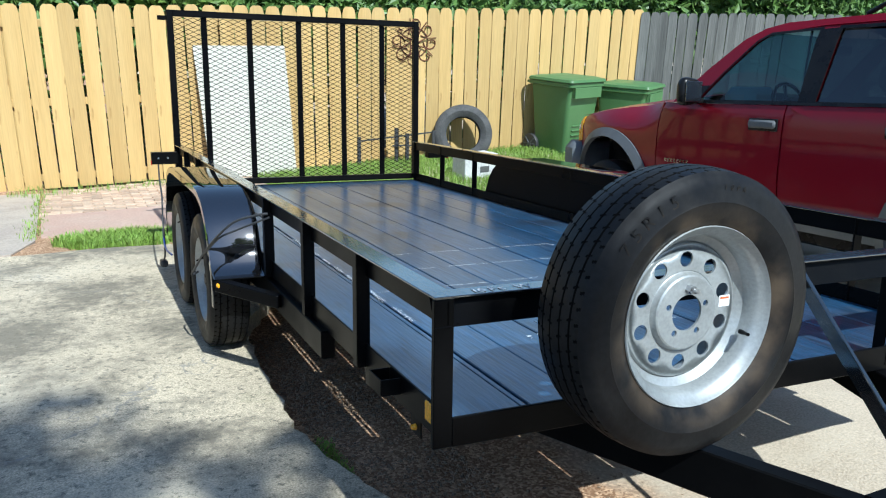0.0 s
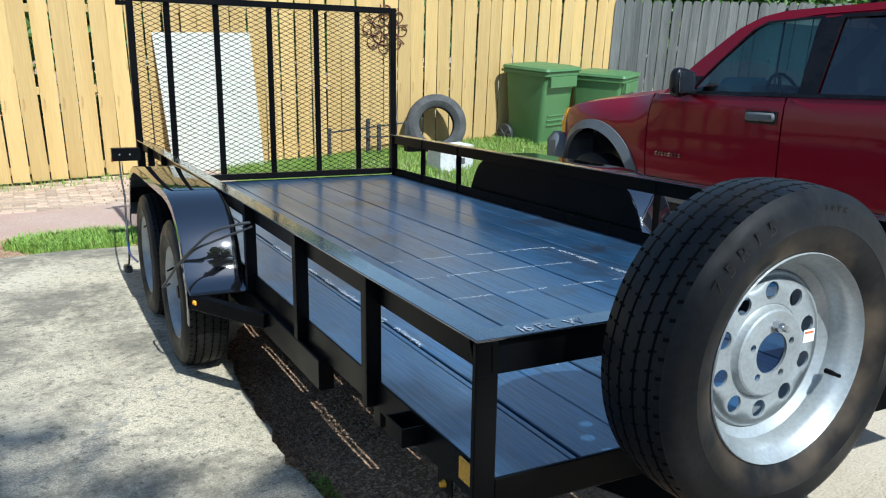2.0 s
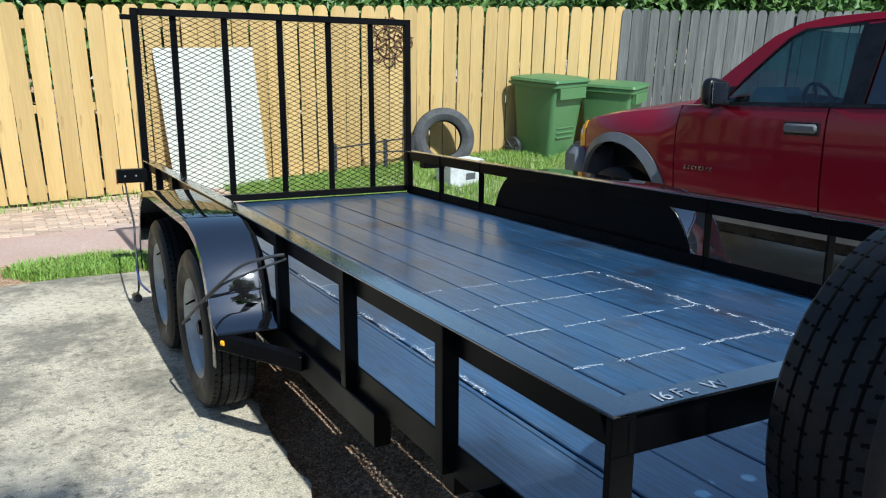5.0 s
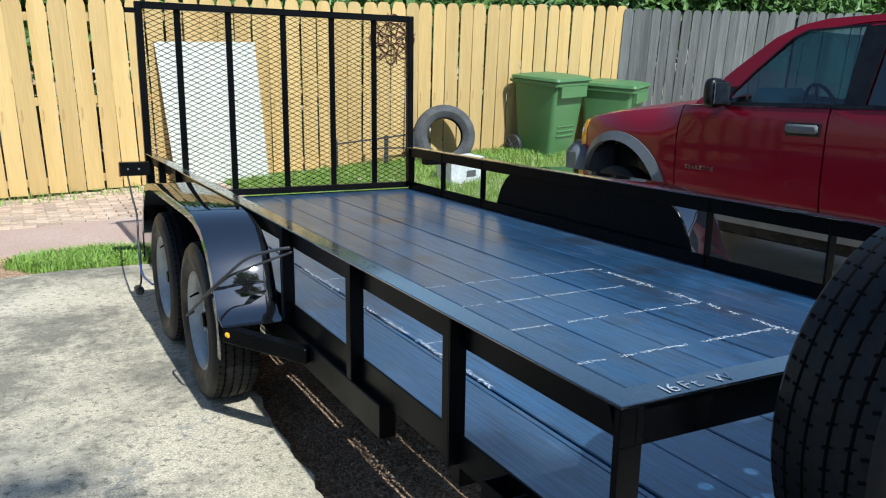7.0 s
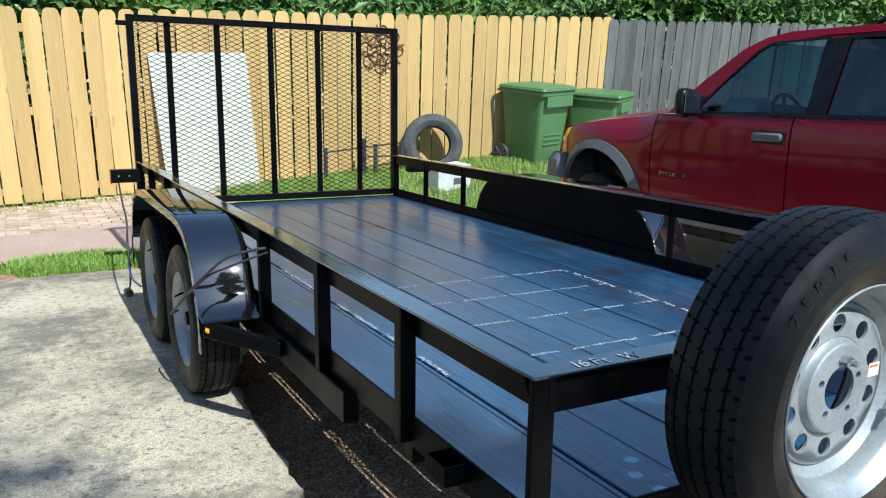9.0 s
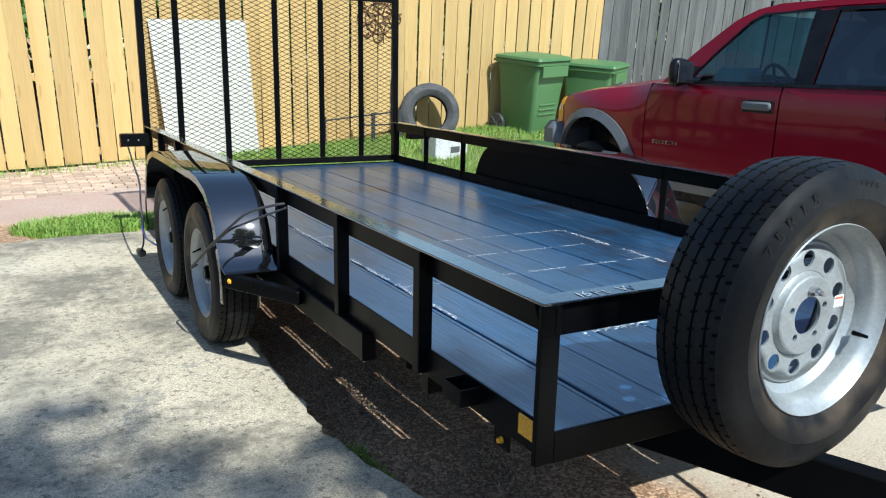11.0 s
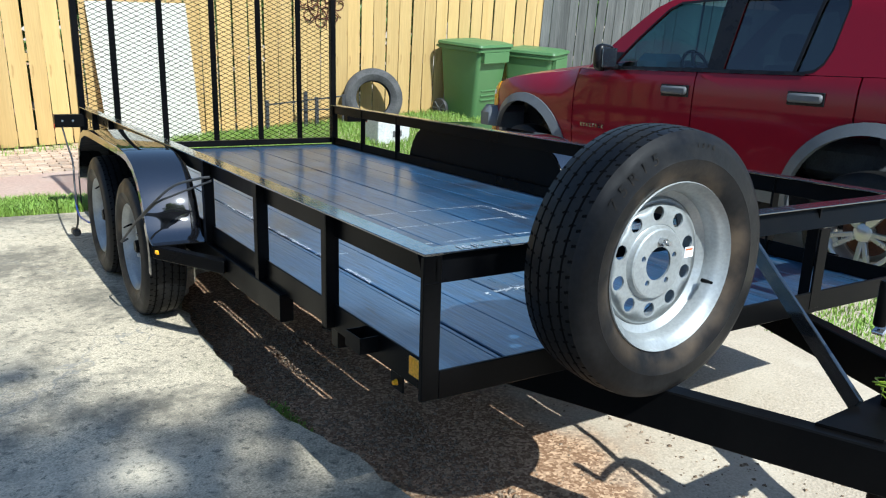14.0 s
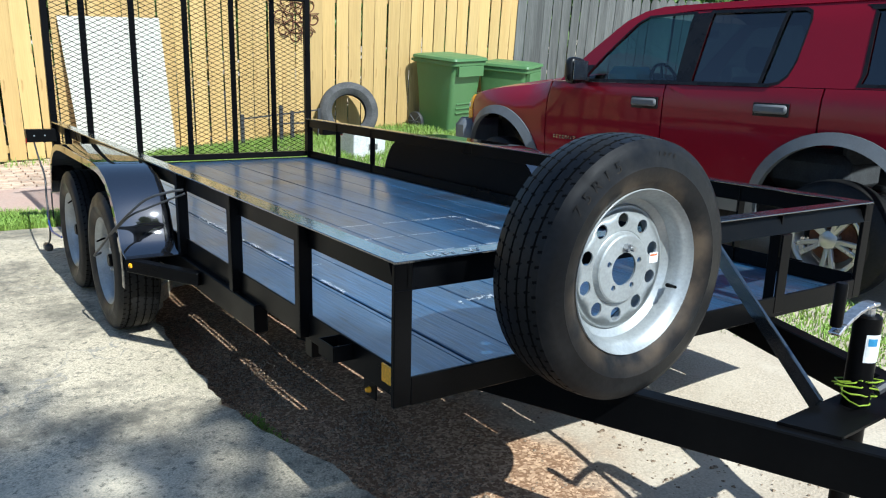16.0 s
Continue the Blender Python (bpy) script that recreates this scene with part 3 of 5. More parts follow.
# deck planks, with open gaps that let the sun through
SEAMS = [0.036, 0.310, 0.49, 0.675, 0.865, 1.055, 1.283, 1.48, 1.665, 1.86, 2.074]
GAPS = [0, 0.030, 0.004, 0.009, 0.004, 0.005, 0.010, 0.005, 0.004, 0.006, 0]
for a, b, ga_, gb_ in zip(SEAMS, SEAMS[1:], GAPS, GAPS[1:]):
    bm = fresh()
    box(bm, (a + ga_ / 2, 0.014, DECK_Z - 0.022), (b - gb_ / 2, L - 0.02, DECK_Z + random.uniform(-0.0015, 0.0015)), 0.003)
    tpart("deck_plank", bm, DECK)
bm = fresh()
box(bm, (SEAMS[1] - 0.0085, 0.014, DECK_Z - 0.03), (SEAMS[1] + 0.0085, L - 0.02, DECK_Z - 0.003), 0.002)
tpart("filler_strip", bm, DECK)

# ramp gate with expanded-metal mesh
gate = new("ramp_gate")
gate.parent = trailer
tagged(gate, "upright ramp gate of black tube and expanded metal")
GY, G0, G1 = L + 0.035, 0.47, 1.862


def gpart(name, bm, label="", smooth=False):
    return tpart(name, bm, BLACK, gate, label, smooth)


for x in (0.022, W - 0.022):
    gpart("upright", bar(fresh(), (x, GY, G0), (x, GY, G1), 0.048, 0.048, 0.004, up=(0, 1, 0)))
gpart("top_bar", bar(fresh(), (0.046, GY, G1 - 0.024), (W - 0.046, GY, G1 - 0.024), 0.048, 0.048, 0.004))
gpart("bottom_bar", bar(fresh(), (0.046, GY, G0 + 0.02), (W - 0.046, GY, G0 + 0.02), 0.048, 0.048, 0.004))
for x in (0.28, 0.637, 1.043, 1.425, 1.777):
    bm = fresh()
    bar(bm, (x, GY + 0.012, G0 + 0.044), (x, GY + 0.012, G1 - 0.048), 0.046, 0.006, 0.001, up=(0, 1, 0))
    bar(bm, (x + 0.02, GY + 0.028, G0 + 0.044), (x + 0.02, GY + 0.028, G1 - 0.048), 0.006, 0.03, 0.001, up=(0, 1, 0))
    gpart("slat", bm)
bm = bar(fresh(), (-0.07, GY, 1.80), (0.0, GY, 1.80), 0.012, 0.035, 0.002)
gpart("gate_catch", bm)
verts, faces = [], []
PX, PZ = 0.078, 0.037
for r in range(int((G1 - G0 - 0.08) / (PZ / 2))):
    z = G0 + 0.045 + r * PZ / 2
    prev = None
    for i in range(int((W - 0.08) / (PX / 2)) + 1):
        x = 0.04 + i * PX / 2
        up = (i + r) % 2
        c = Vector((x, GY - 0.004 + 0.004 * up + SKEW * x, z + (PZ / 4 if up else -PZ / 4) + PZ / 4))
        k = len(verts)
        verts += [c + Vector((0, -0.002, -0.0026)), c + Vector((0, 0.004, 0)), c + Vector((0, -0.002, 0.0026))]
        if prev is not None:
            for j in range(3):
                faces.append((prev + j, prev + (j + 1) % 3, k + (j + 1) % 3, k + j))
        prev = k
me = bpy.data.meshes.new("mesh_panel")
me.from_pydata(verts, [], faces)
me.materials.append(BLACK)
part("mesh_panel", me, None, gate, "black expanded-metal mesh")

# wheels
# Near-black rubber that paints the shade inside tread grooves and sipes.
GROOVE = surface("groove_shade_rubber", (0.004, 0.004, 0.004), 0.8, other=(0.006, 0.006, 0.006), bump=0.0, spec=0.05)


def tread_height(a, x):
    """Depth of the grooves at angle a (radians) and distance x across the tread."""
    zig = 0.0003 * (1 if (a * 60 / (2 * math.pi)) % 1 < 0.5 else -1)
    d = 0.0
    for g in (-0.052, -0.0175, 0.0175, 0.052):
        if abs(x - g - zig) < 0.0016:
            d = 0.0035
    pitch = (a * 60 / (2 * math.pi) + abs(x) * 9) % 1
    if 0.067 < abs(x) < 0.0755 and pitch < 0.13:
        d = 0.0016
    if min(abs(abs(x) - 0.0175), abs(abs(x) - 0.052)) < 0.008 and (pitch + 0.37 * (x > 0)) % 1 < 0.08:
        d = max(d, 0.002)
    return d


def tyre_mesh(name, mat, R=0.3425, half=0.1, bead=0.203, n=1200, grooves=True):
    side = [(bead, 0.070), (bead + 0.012, 0.080), (bead + 0.035, 0.0955), (bead + 0.062, half), (bead + 0.066, half + 0.0015), (bead + 0.070, half), (bead + 0.1, half - 0.003),
            (R - 0.020, 0.0895), (R - 0.0125, 0.0815)]
    tread = [(-0.078 + 0.156 * i / 52) for i in range(53)]
    rows = [(r, -z) for r, z in side] + [None] * len(tread) + [(r, z) for r, z in reversed(side)]
    verts, faces, low, deep = [], [], [], []
    first = len(side)
    for k in range(n):
        a = 2 * math.pi * k / n
        c, s = math.cos(a), math.sin(a)
        for j, row in enumerate(rows):
            if row is None:
                x = tread[j - first]
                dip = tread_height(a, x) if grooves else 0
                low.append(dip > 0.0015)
                r = R - 0.0075 * (x / 0.078) ** 2 - dip
                verts.append((r * c, r * s, x))
            else:
                low.append(False)
                verts.append((row[0] * c, row[0] * s, row[1]))
    m = len(rows)
    for k in range(n):
        k2 = (k + 1) % n
        for j in range(m - 1):
            faces.append((k * m + j, k2 * m + j, k2 * m + j + 1, k * m + j + 1))
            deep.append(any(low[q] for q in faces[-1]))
    me = bpy.data.meshes.new(name)
    me.from_pydata(verts, [], faces)
    me.materials.append(mat)
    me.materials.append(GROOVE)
    # Sunken tread faces get the painted shade colour.
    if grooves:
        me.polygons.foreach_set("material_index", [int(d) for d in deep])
    me.shade_smooth()
    me.set_sharp_from_angle(angle=radians(30))
    return me


def rim_mesh():
    bm = fresh()
    lathe(bm, [(0.200, -0.080), (0.209, -0.084), (0.209, -0.080), (0.202, -0.074), (0.190, -0.066), (0.186, -0.03), (0.166, -0.018), (0.166, 0.012), (0.184, 0.026), (0.188, 0.055), (0.196, 0.066),
               (0.2045, 0.072), (0.2095, 0.081), (0.2125, 0.085), (0.2145, 0.082), (0.212, 0.076), (0.206, 0.074)], 72)
    return mesh_of("rim", bm, SILVER, True)


def disc_mesh():
    bm = fresh()
    lathe(bm, [(0.166, -0.006), (0.1645, 0.008), (0.160, 0.014), (0.152, 0.016)], 60)
    sheet(bm, circle(0.152, 60), [circle(0.0985, 60)] + [circle(0.0186, 24, (0.125 * math.cos(a), 0.125 * math.sin(a))) for a in (radians(18 + 36 * k) for k in range(10))],
          place=lambda u, v, w: (u, v, 0.016 + w), thick=0.005)
    lathe(bm, [(0.0985, 0.016), (0.0965, 0.0145), (0.0945, 0.016), (0.090, 0.029), (0.086, 0.0315)], 60)
    sheet(bm, circle(0.086, 60), [circle(0.0435, 40)] + [circle(0.0078, 14, (0.0575 * math.cos(a), 0.0575 * math.sin(a))) for a in (radians(90 + 72 * k) for k in range(5))],
          place=lambda u, v, w: (u, v, 0.0315 + w), thick=0.006)
    bmesh.ops.remove_doubles(bm, verts=bm.verts[:], dist=0.0002)
    return mesh_of("disc", bm, SILVER, True)


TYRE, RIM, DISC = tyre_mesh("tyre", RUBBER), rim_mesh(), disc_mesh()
HUB = mesh_of("hub", lathe(fresh(), [(0.0, 0.07), (0.026, 0.07), (0.032, 0.064), (0.034, 0.03), (0.05, 0.028), (0.055, -0.05), (0.0, -0.05)], 24), BLACK, True)
NUT = mesh_of("lug_nut", lathe(fresh(), [(0.0, 0.052), (0.0075, 0.052), (0.0105, 0.046), (0.0112, 0.030), (0.0, 0.030)], 6), STEEL)
VALVE = mesh_of("valve_stem", rod(fresh(), [(0, 0, 0), (0.0, 0, 0.016), (-0.004, 0, 0.034), (-0.006, 0, 0.046)], [0.006, 0.0055, 0.0042, 0.0042], 10), BLACK, True)


def road_wheel(m, name="wheel", label="silver modular steel wheel with a worn trailer tyre", hub=True, parent=None, lugs=(0, 1, 2, 3, 4), valve=0.0):
    w = new(name)
    w.parent = parent or trailer
    w.matrix_basis = m
    tagged(w, label)
    part("tyre", TYRE, None, w, "black rubber")
    part("rim", RIM, None, w)
    part("disc", DISC, None, w, m=Matrix.Translation((0, 0, 0.004)))
    part("valve_stem", VALVE, None, w, m=pose(0, 0, 0, 0, 0, valve) @ pose(0.176, 0.0, 0.045, 0, -18, 0))
    if hub:
        part("hub", HUB, None, w)
    for k in lugs:
        a = radians(90 + 72 * k)
        part("lug_nut", NUT, None, w, m=pose(0.0575 * math.cos(a), 0.0575 * math.sin(a), 0.004))
    return w


WHEEL_Y, WHEEL_Z = (2.34, 3.17), 0.315
for y in WHEEL_Y:
    road_wheel(Matrix.Translation((-0.115, y, WHEEL_Z)) @ Matrix.Rotation(radians(-90), 4, "Y") @ Matrix.Rotation(radians(random.uniform(0, 70)), 4, "Z"))
    road_wheel(Matrix.Translation((W + 0.115, y + SKEW * W, WHEEL_Z)) @ Matrix.Rotation(radians(90), 4, "Y") @ Matrix.Rotation(radians(random.uniform(0, 70)), 4, "Z"))
    tpart("axle", rod(fresh(), [(-0.05, y, WHEEL_Z), (W + 0.05, y, WHEEL_Z)], 0.035, 12), BLACK)

# fenders
HALF_ARCH = [(1.775, 0.447), (1.832, 0.460), (1.872, 0.497), (1.898, 0.56), (1.93, 0.63), (1.985, 0.70), (2.07, 0.757), (2.19, 0.79), (2.32, 0.80)]
ARCH = HALF_ARCH + [(5.52 - y, z) for y, z in reversed(HALF_ARCH)]
HALF_SKIRT = [(1.846, 0.30), (1.838, 0.38), (1.848, 0.45)] + [(y, z - 0.001) for y, z in HALF_ARCH[2:]]
SKIRT = HALF_SKIRT + [(5.52 - y, z) for y, z in reversed(HALF_SKIRT)]


def skirt_inner(y, z, w=0.034):
    """The skirt's lower edge, nearer to the wheel."""
    d = Vector((min(max(y, 2.34), 3.18) - y, 0.315 - z)).normalized()
    return y + d.x * w, z + d.y * w


def fender(x_in, x_out):
    bm = fresh()
    t = 0.004
    s = 1 if x_out > x_in else -1
    centre = Vector((0, 2.76, 0.3))
    prof = [(x_in, 0), (x_out - s * 0.008, 0), (x_out - s * 0.002, -0.003), (x_out - s * 0.001, -0.006)]
    rings = []
    for y, z in ARCH:
        n = (Vector((0, y, z)) - centre).normalized()
        rings.append([bm.verts.new(Vector((x, y, z)) + n * d) for x, d in prof] + [bm.verts.new(Vector((x, y, z)) + n * (d - t)) for x, d in reversed(prof)])
    for a, b in zip(rings, rings[1:]):
        for k in range(len(a)):
            j = (k + 1) % len(a)
            bm.faces.new((a[k], a[j], b[j], b[k]))
    for r in (rings[0], rings[-1]):
        bm.faces.new(r)
    return bm


for x_in, x_out in ((0.0, -0.222), (W, W + 0.222)):
    f = tpart("fender", fender(x_in, x_out), GLOSS, label="glossy black steel tandem fender", smooth=True)
    s = 1 if x_out > x_in else -1
    bm = fresh()
    sheet(bm, [(y, z - 0.006) for y, z in ARCH], place=lambda u, v, w: (x_in - s * 0.006 + s * w, u, v), thick=0.004)
    tpart("inner_plate", bm, BLACK, label="black plate behind the wheels")
    bm = sheet(fresh(), SKIRT + [skirt_inner(y, z) for y, z in reversed(SKIRT)], place=lambda u, v, w: (x_out + s * w, u, v), thick=0.004)
    tpart("fender_skirt", bm, GLOSS, label="glossy black outer lip of the fender")
    bm = fresh()
    bar(bm, (x_out - s * 0.02, 1.80, 0.417), (x_in, 1.50, 0.400), 0.045, 0.055, 0.003)
    bar(bm, (x_out - s * 0.01, 1.815, 0.444), (x_in, 1.815, 0.444), 0.08, 0.005, 0.001)
    tpart("fender_step", bm, BLACK)
    bm = fresh()
    lathe(bm, [(0.0, 0.012), (0.009, 0.011), (0.012, 0.004), (0.014, 0.0)], 16, m=Matrix.Translation((x_out - s * 0.02, 1.772, 0.420)) @ Matrix.Rotation(radians(90), 4, "X"))
    tpart("marker_lamp", bm, AMBER, label="small round amber marker lamp", smooth=True)

# amber reflector and marker by the front corner
tpart("reflector", box(fresh(), (0.0205, 0.036, 0.462), (0.0265, 0.098, 0.514), 0.002), AMBER, label="rectangular amber reflector")
bm = box(fresh(), (0.029, 0.14, 0.385), (0.034, 0.205, 0.452), 0.001)
tpart("lamp_bracket", bm, BLACK)
bm = lathe(fresh(), [(0.0, 0.014), (0.006, 0.012), (0.0085, 0.003), (0.009, 0.0)], 16, m=Matrix.Translation((0.028, 0.17, 0.408)) @ Matrix.Rotation(radians(-90), 4, "Y"))
tpart("marker_lamp", bm, AMBER, smooth=True)

# tail lamps
for x0, x1 in ((-0.20, -0.004), (W + 0.004, W + 0.20)):
    lamp = tpart("tail_lamp", box(fresh(), (x0, 4.72, 0.672), (x1, 4.80, 0.765), 0.006), BLACK, label="black tail lamp box with red lens")
    part("lens", shear(box(fresh(), (x0 + 0.02, 4.80, 0.69), (x1 - 0.02, 4.815, 0.75), 0.004)), REDLENS, lamp, "red lens")
    xo = x0 if x0 < 0 else x1
    part("side_lens", shear(box(fresh(), (xo - 0.004, 4.735, 0.664), (xo + 0.004, 4.79, 0.70), 0.002)), REDLENS, lamp, "red side lens")
    for dx in (0.05, 0.12):
        bm = lathe(fresh(), [(0.0, 0.003), (0.006, 0.002), (0.007, 0.0)], 10, m=Matrix.Translation((x0 + dx, 4.718, 0.72)) @ Matrix.Rotation(radians(90), 4, "X"))
        part("screw", shear(bm), STEEL, lamp)

# hanging cables
def cable(name, pts, r, mat, label, n=40):
    pts = [Vector(p) for p in pts]
    out = []
    for i in range(len(pts) - 1):
        p0, p1, p2, p3 = pts[max(i - 1, 0)], pts[i], pts[i + 1], pts[min(i + 2, len(pts) - 1)]
        for k in range(8):
            t = k / 8
            out.append(0.5 * ((2 * p1) + (p2 - p0) * t + (2 * p0 - 5 * p1 + 4 * p2 - p3) * t * t + (3 * p1 - p0 - 3 * p2 + p3) * t ** 3))
    out.append(pts[-1])
    return tpart(name, rod(fresh(), out, r, 7), mat, label=label, smooth=True)


cable("brake_cable", [(-0.01, 1.64, 0.752), (-0.05, 1.66, 0.745), (-0.134, 1.715, 0.712), (-0.192, 1.78, 0.645), (-0.234, 1.944, 0.536), (-0.246, 2.12, 0.44), (-0.25, 2.29, 0.355), (-0.215, 2.32, 0.36)], 0.0055, DARKGREY, "black brake cable to the hub")
cable("brake_cable", [(0.0, 1.65, 0.735), (-0.06, 1.69, 0.705), (-0.13, 1.75, 0.665), (-0.192, 1.80, 0.625), (-0.236, 1.95, 0.525)], 0.0045, DARKGREY, "black brake cable to the hub")
cable("lamp_cable", [(-0.15, 4.76, 0.672), (-0.20, 4.2, 0.61), (-0.226, 3.82, 0.54), (-0.236, 3.76, 0.41), (-0.236, 3.73, 0.29), (-0.232, 3.80, 0.15), (-0.23, 3.93, 0.075)], 0.006, DARKGREY, "loose lamp cable hanging behind the wheel")
cable("lamp_cable", [(-0.236, 3.77, 0.33), (-0.240, 3.72, 0.26), (-0.242, 3.62, 0.225), (-0.243, 3.45, 0.235), (-0.24, 3.28, 0.25)], 0.006, BLUEPLASTIC, "thin blue lamp wire")
tpart("plug", box(fresh(), (-0.255, 3.90, 0.03), (-0.205, 3.99, 0.078), 0.012), DARKGREY, label="black plug on the cable's end")

# drawbar, jack and spare
for sx in (-1, 1):
    bm = bar(fresh(), (1.055 + sx * 0.89, 0.90, 0.362), (1.055 + sx * 0.05, -1.20, 0.362), 0.055, 0.118, 0.004)
    part("drawbar_beam", bm, BLACK, trailer)
bm = sheet(fresh(), [(0.765, -0.585), (1.345, -0.585), (1.29, -0.72), (0.82, -0.72)], place=lambda u, v, w: (u, v, 0.43 + w), thick=0.008)
part("drawbar_plate", bm, BLACK, trailer, "black gusset plate on the drawbar")
bm = fresh()
bar(bm, (1.055, -1.12, 0.37), (1.055, -1.50, 0.37), 0.075, 0.1, 0.006)
lathe(bm, [(0.0, 0.06), (0.03, 0.055), (0.046, 0.03), (0.05, 0.0), (0.045, -0.03)], 20, m=Matrix.Translation((1.055, -1.53, 0.37)))
part("coupler", bm, BLACK, trailer, smooth=True)
tpart("spare_brace", bar(fresh(), (1.13, 0.0, 0.775), (0.945, -0.53, 0.43), 0.05, 0.012, 0.002, up=(1, 0, 0.2)), RAILPAINT, label="black flat brace, paint pitted")
bm = fresh()
bar(bm, (0.54, 0.033, 0.80), (0.54, -0.17, 0.822), 0.05, 0.012, 0.002)
bar(bm, (0.54, -0.17, 0.828), (0.54, -0.17, 0.862), 0.05, 0.010, 0.002, up=(0, 1, 0))
tpart("spare_mount", bm, BLACK)

JX, JY = 1.035, -0.575
jack = new("tongue_jack")
jack.parent = trailer
tagged(jack, "black crank tongue jack with a silver crank arm")
part("tube", shear(lathe(fresh(), [(0.0, 0.682), (0.026, 0.682), (0.032, 0.676), (0.033, 0.66), (0.033, 0.30), (0.0, 0.30)], 28, m=Matrix.Translation((JX, JY, 0)))), BLACK, jack, smooth=True)
part("leg", shear(lathe(fresh(), [(0.0, 0.30), (0.025, 0.30), (0.025, -0.05), (0.06, -0.07), (0.06, -0.09), (0.0, -0.09)], 20, m=Matrix.Translation((JX, JY, -0.02)))), BLACK, jack, smooth=True)
bm = fresh()
rod(bm, [(JX, JY, 0.68), (JX, JY, 0.70)], 0.014, 12)
for k in range(6):
    a, b = k / 6, (k + 1) / 6
    za = 0.665 + 0.055 * (1 - (2 * a - 1) ** 2) * 0.3 + 0.045 * (1 - a)
    zb = 0.665 + 0.055 * (1 - (2 * b - 1) ** 2) * 0.3 + 0.045 * (1 - b)
    bar(bm, (JX - 0.20 * a + 0.012, JY - 0.02 * a, za), (JX - 0.20 * b + 0.012, JY - 0.02 * b, zb), 0.034 - 0.008 * a, 0.01, 0.002)
part("crank_arm", shear(bm), STEEL, jack, "bright zinc crank arm")
part("grip", shear(lathe(fresh(), [(0.0, 0.11), (0.012, 0.11), (0.014, 0.105), (0.014, 0.004), (0.012, 0.0), (0.0, 0.0)], 16, m=Matrix.Translation((JX - 0.185, JY - 0.02, 0.685)))), BLACK, jack, "black plastic grip", smooth=True)
bm = fresh()
rng = np.linspace(-2.6, -1.2, 9)
vs = [[bm.verts.new((JX + 0.0336 * math.cos(a), JY + 0.0336 * math.sin(a), z)) for a in rng] for z in (0.56, 0.635)]
for i in range(8):
    bm.faces.new((vs[0][i], vs[0][i + 1], vs[1][i + 1], vs[1][i]))
part("sticker", shear(bm), LABEL, jack, "white and blue paper sticker")
bm = fresh()
vs = [[bm.verts.new((JX + 0.0340 * math.cos(a), JY + 0.0340 * math.sin(a), z)) for a in rng[1:6]] for z in (0.605, 0.625)]
for i in range(4):
    bm.faces.new((vs[0][i], vs[0][i + 1], vs[1][i + 1], vs[1][i]))
part("sticker_bar", shear(bm), LABELBLUE, jack, "blue printed bar")
pts = []
for k in range(70):
    a = k * 0.42
    r = 0.042 + 0.012 * math.sin(k * 0.9) + 0.006 * math.sin(k * 2.3)
    pts.append((JX + r * math.cos(a), JY + r * math.sin(a), 0.445 + 0.014 * math.sin(k * 0.37) + 0.0009 * k))
tpart("wire_coil", rod(fresh(), pts, 0.0022, 5), GREENWIRE, label="yellow-green wire wound round the jack", smooth=True)
cable("harness", [(JX + 0.04, JY - 0.03, 0.47), (JX + 0.10, JY - 0.05, 0.49), (JX + 0.16, JY - 0.10, 0.455), (JX + 0.2, JY - 0.03, 0.44)], 0.012, DARKGREY, "black wiring harness with plug")

SPARE_M = Matrix.Translation((0.5287, -0.2226, 0.781)) @ Matrix.Rotation(radians(-1.4), 4, "Z") @ Matrix.Rotation(radians(90), 4, "X")
spare = road_wheel(SPARE_M, "spare_wheel", "spare tyre on a silver ten-hole steel wheel, dirty sidewall", hub=False, lugs=(0,), valve=-21)
bm = rod(fresh(), [(0.0, 0.0575, -0.05), (0.0, 0.0575, 0.066)], 0.006, 10)
part("mounting_stud", bm, STEEL, spare, smooth=True)
bm = box(fresh(), (-0.017, -0.014, 0), (0.017, 0.014, 0.0006))
st = part("sticker", bm, LABEL, spare, "small white paper sticker", m=pose(0.128, 0.012, 0.0205, 0, 0, 0))
part("sticker_bar", box(fresh(), (-0.014, 0.005, 0.0007), (0.013, 0.010, 0.001)), LABELRED, st)


def letters(text, size, extrude, material, name):
    cu = bpy.data.curves.new(name, "FONT")
    cu.body, cu.size, cu.extrude, cu.align_x = text, size, extrude, "CENTER"
    ob = bpy.data.objects.new(name, cu)
    scene.collection.objects.link(ob)
    bpy.context.view_layer.update()
    me = bpy.data.meshes.new_from_object(ob.evaluated_get(bpy.context.evaluated_depsgraph_get()))
    bpy.data.objects.remove(ob)
    me.materials.clear()
    me.materials.append(material)
    return me


for text, size, r0, a0, step in (("75R15", 0.044, 0.284, 143, 7.4), ("10PR", 0.017, 0.297, 86, 3.6)):
    for k, ch in enumerate(text):
        a = radians(a0 - step * k)
        me = letters(ch, size, 0.0003, RUBBER, "raised_letter")
        part("raised_letter", me, None, spare, m=Matrix.Translation(((r0) * math.cos(a), (r0) * math.sin(a), 0.0985)) @ Matrix.Rotation(a - math.pi / 2, 4, "Z"))

# chalk writing on the front rail and scuff lines on the deck
for text, x in (("1", 0.112), ("6", 0.130), ("F", 0.160), ("t", 0.182), ("W", 0.245)):
    me = letters(text, 0.046, 0.0002, CHALK, "chalk_mark")
    part("chalk_mark", me, None, trailer, "white chalk character", m=Matrix.Translation((x, 0.010 + SKEW * x, TOP + 0.0025)) @ Matrix.Rotation(radians(-3.7), 4, "Z"))


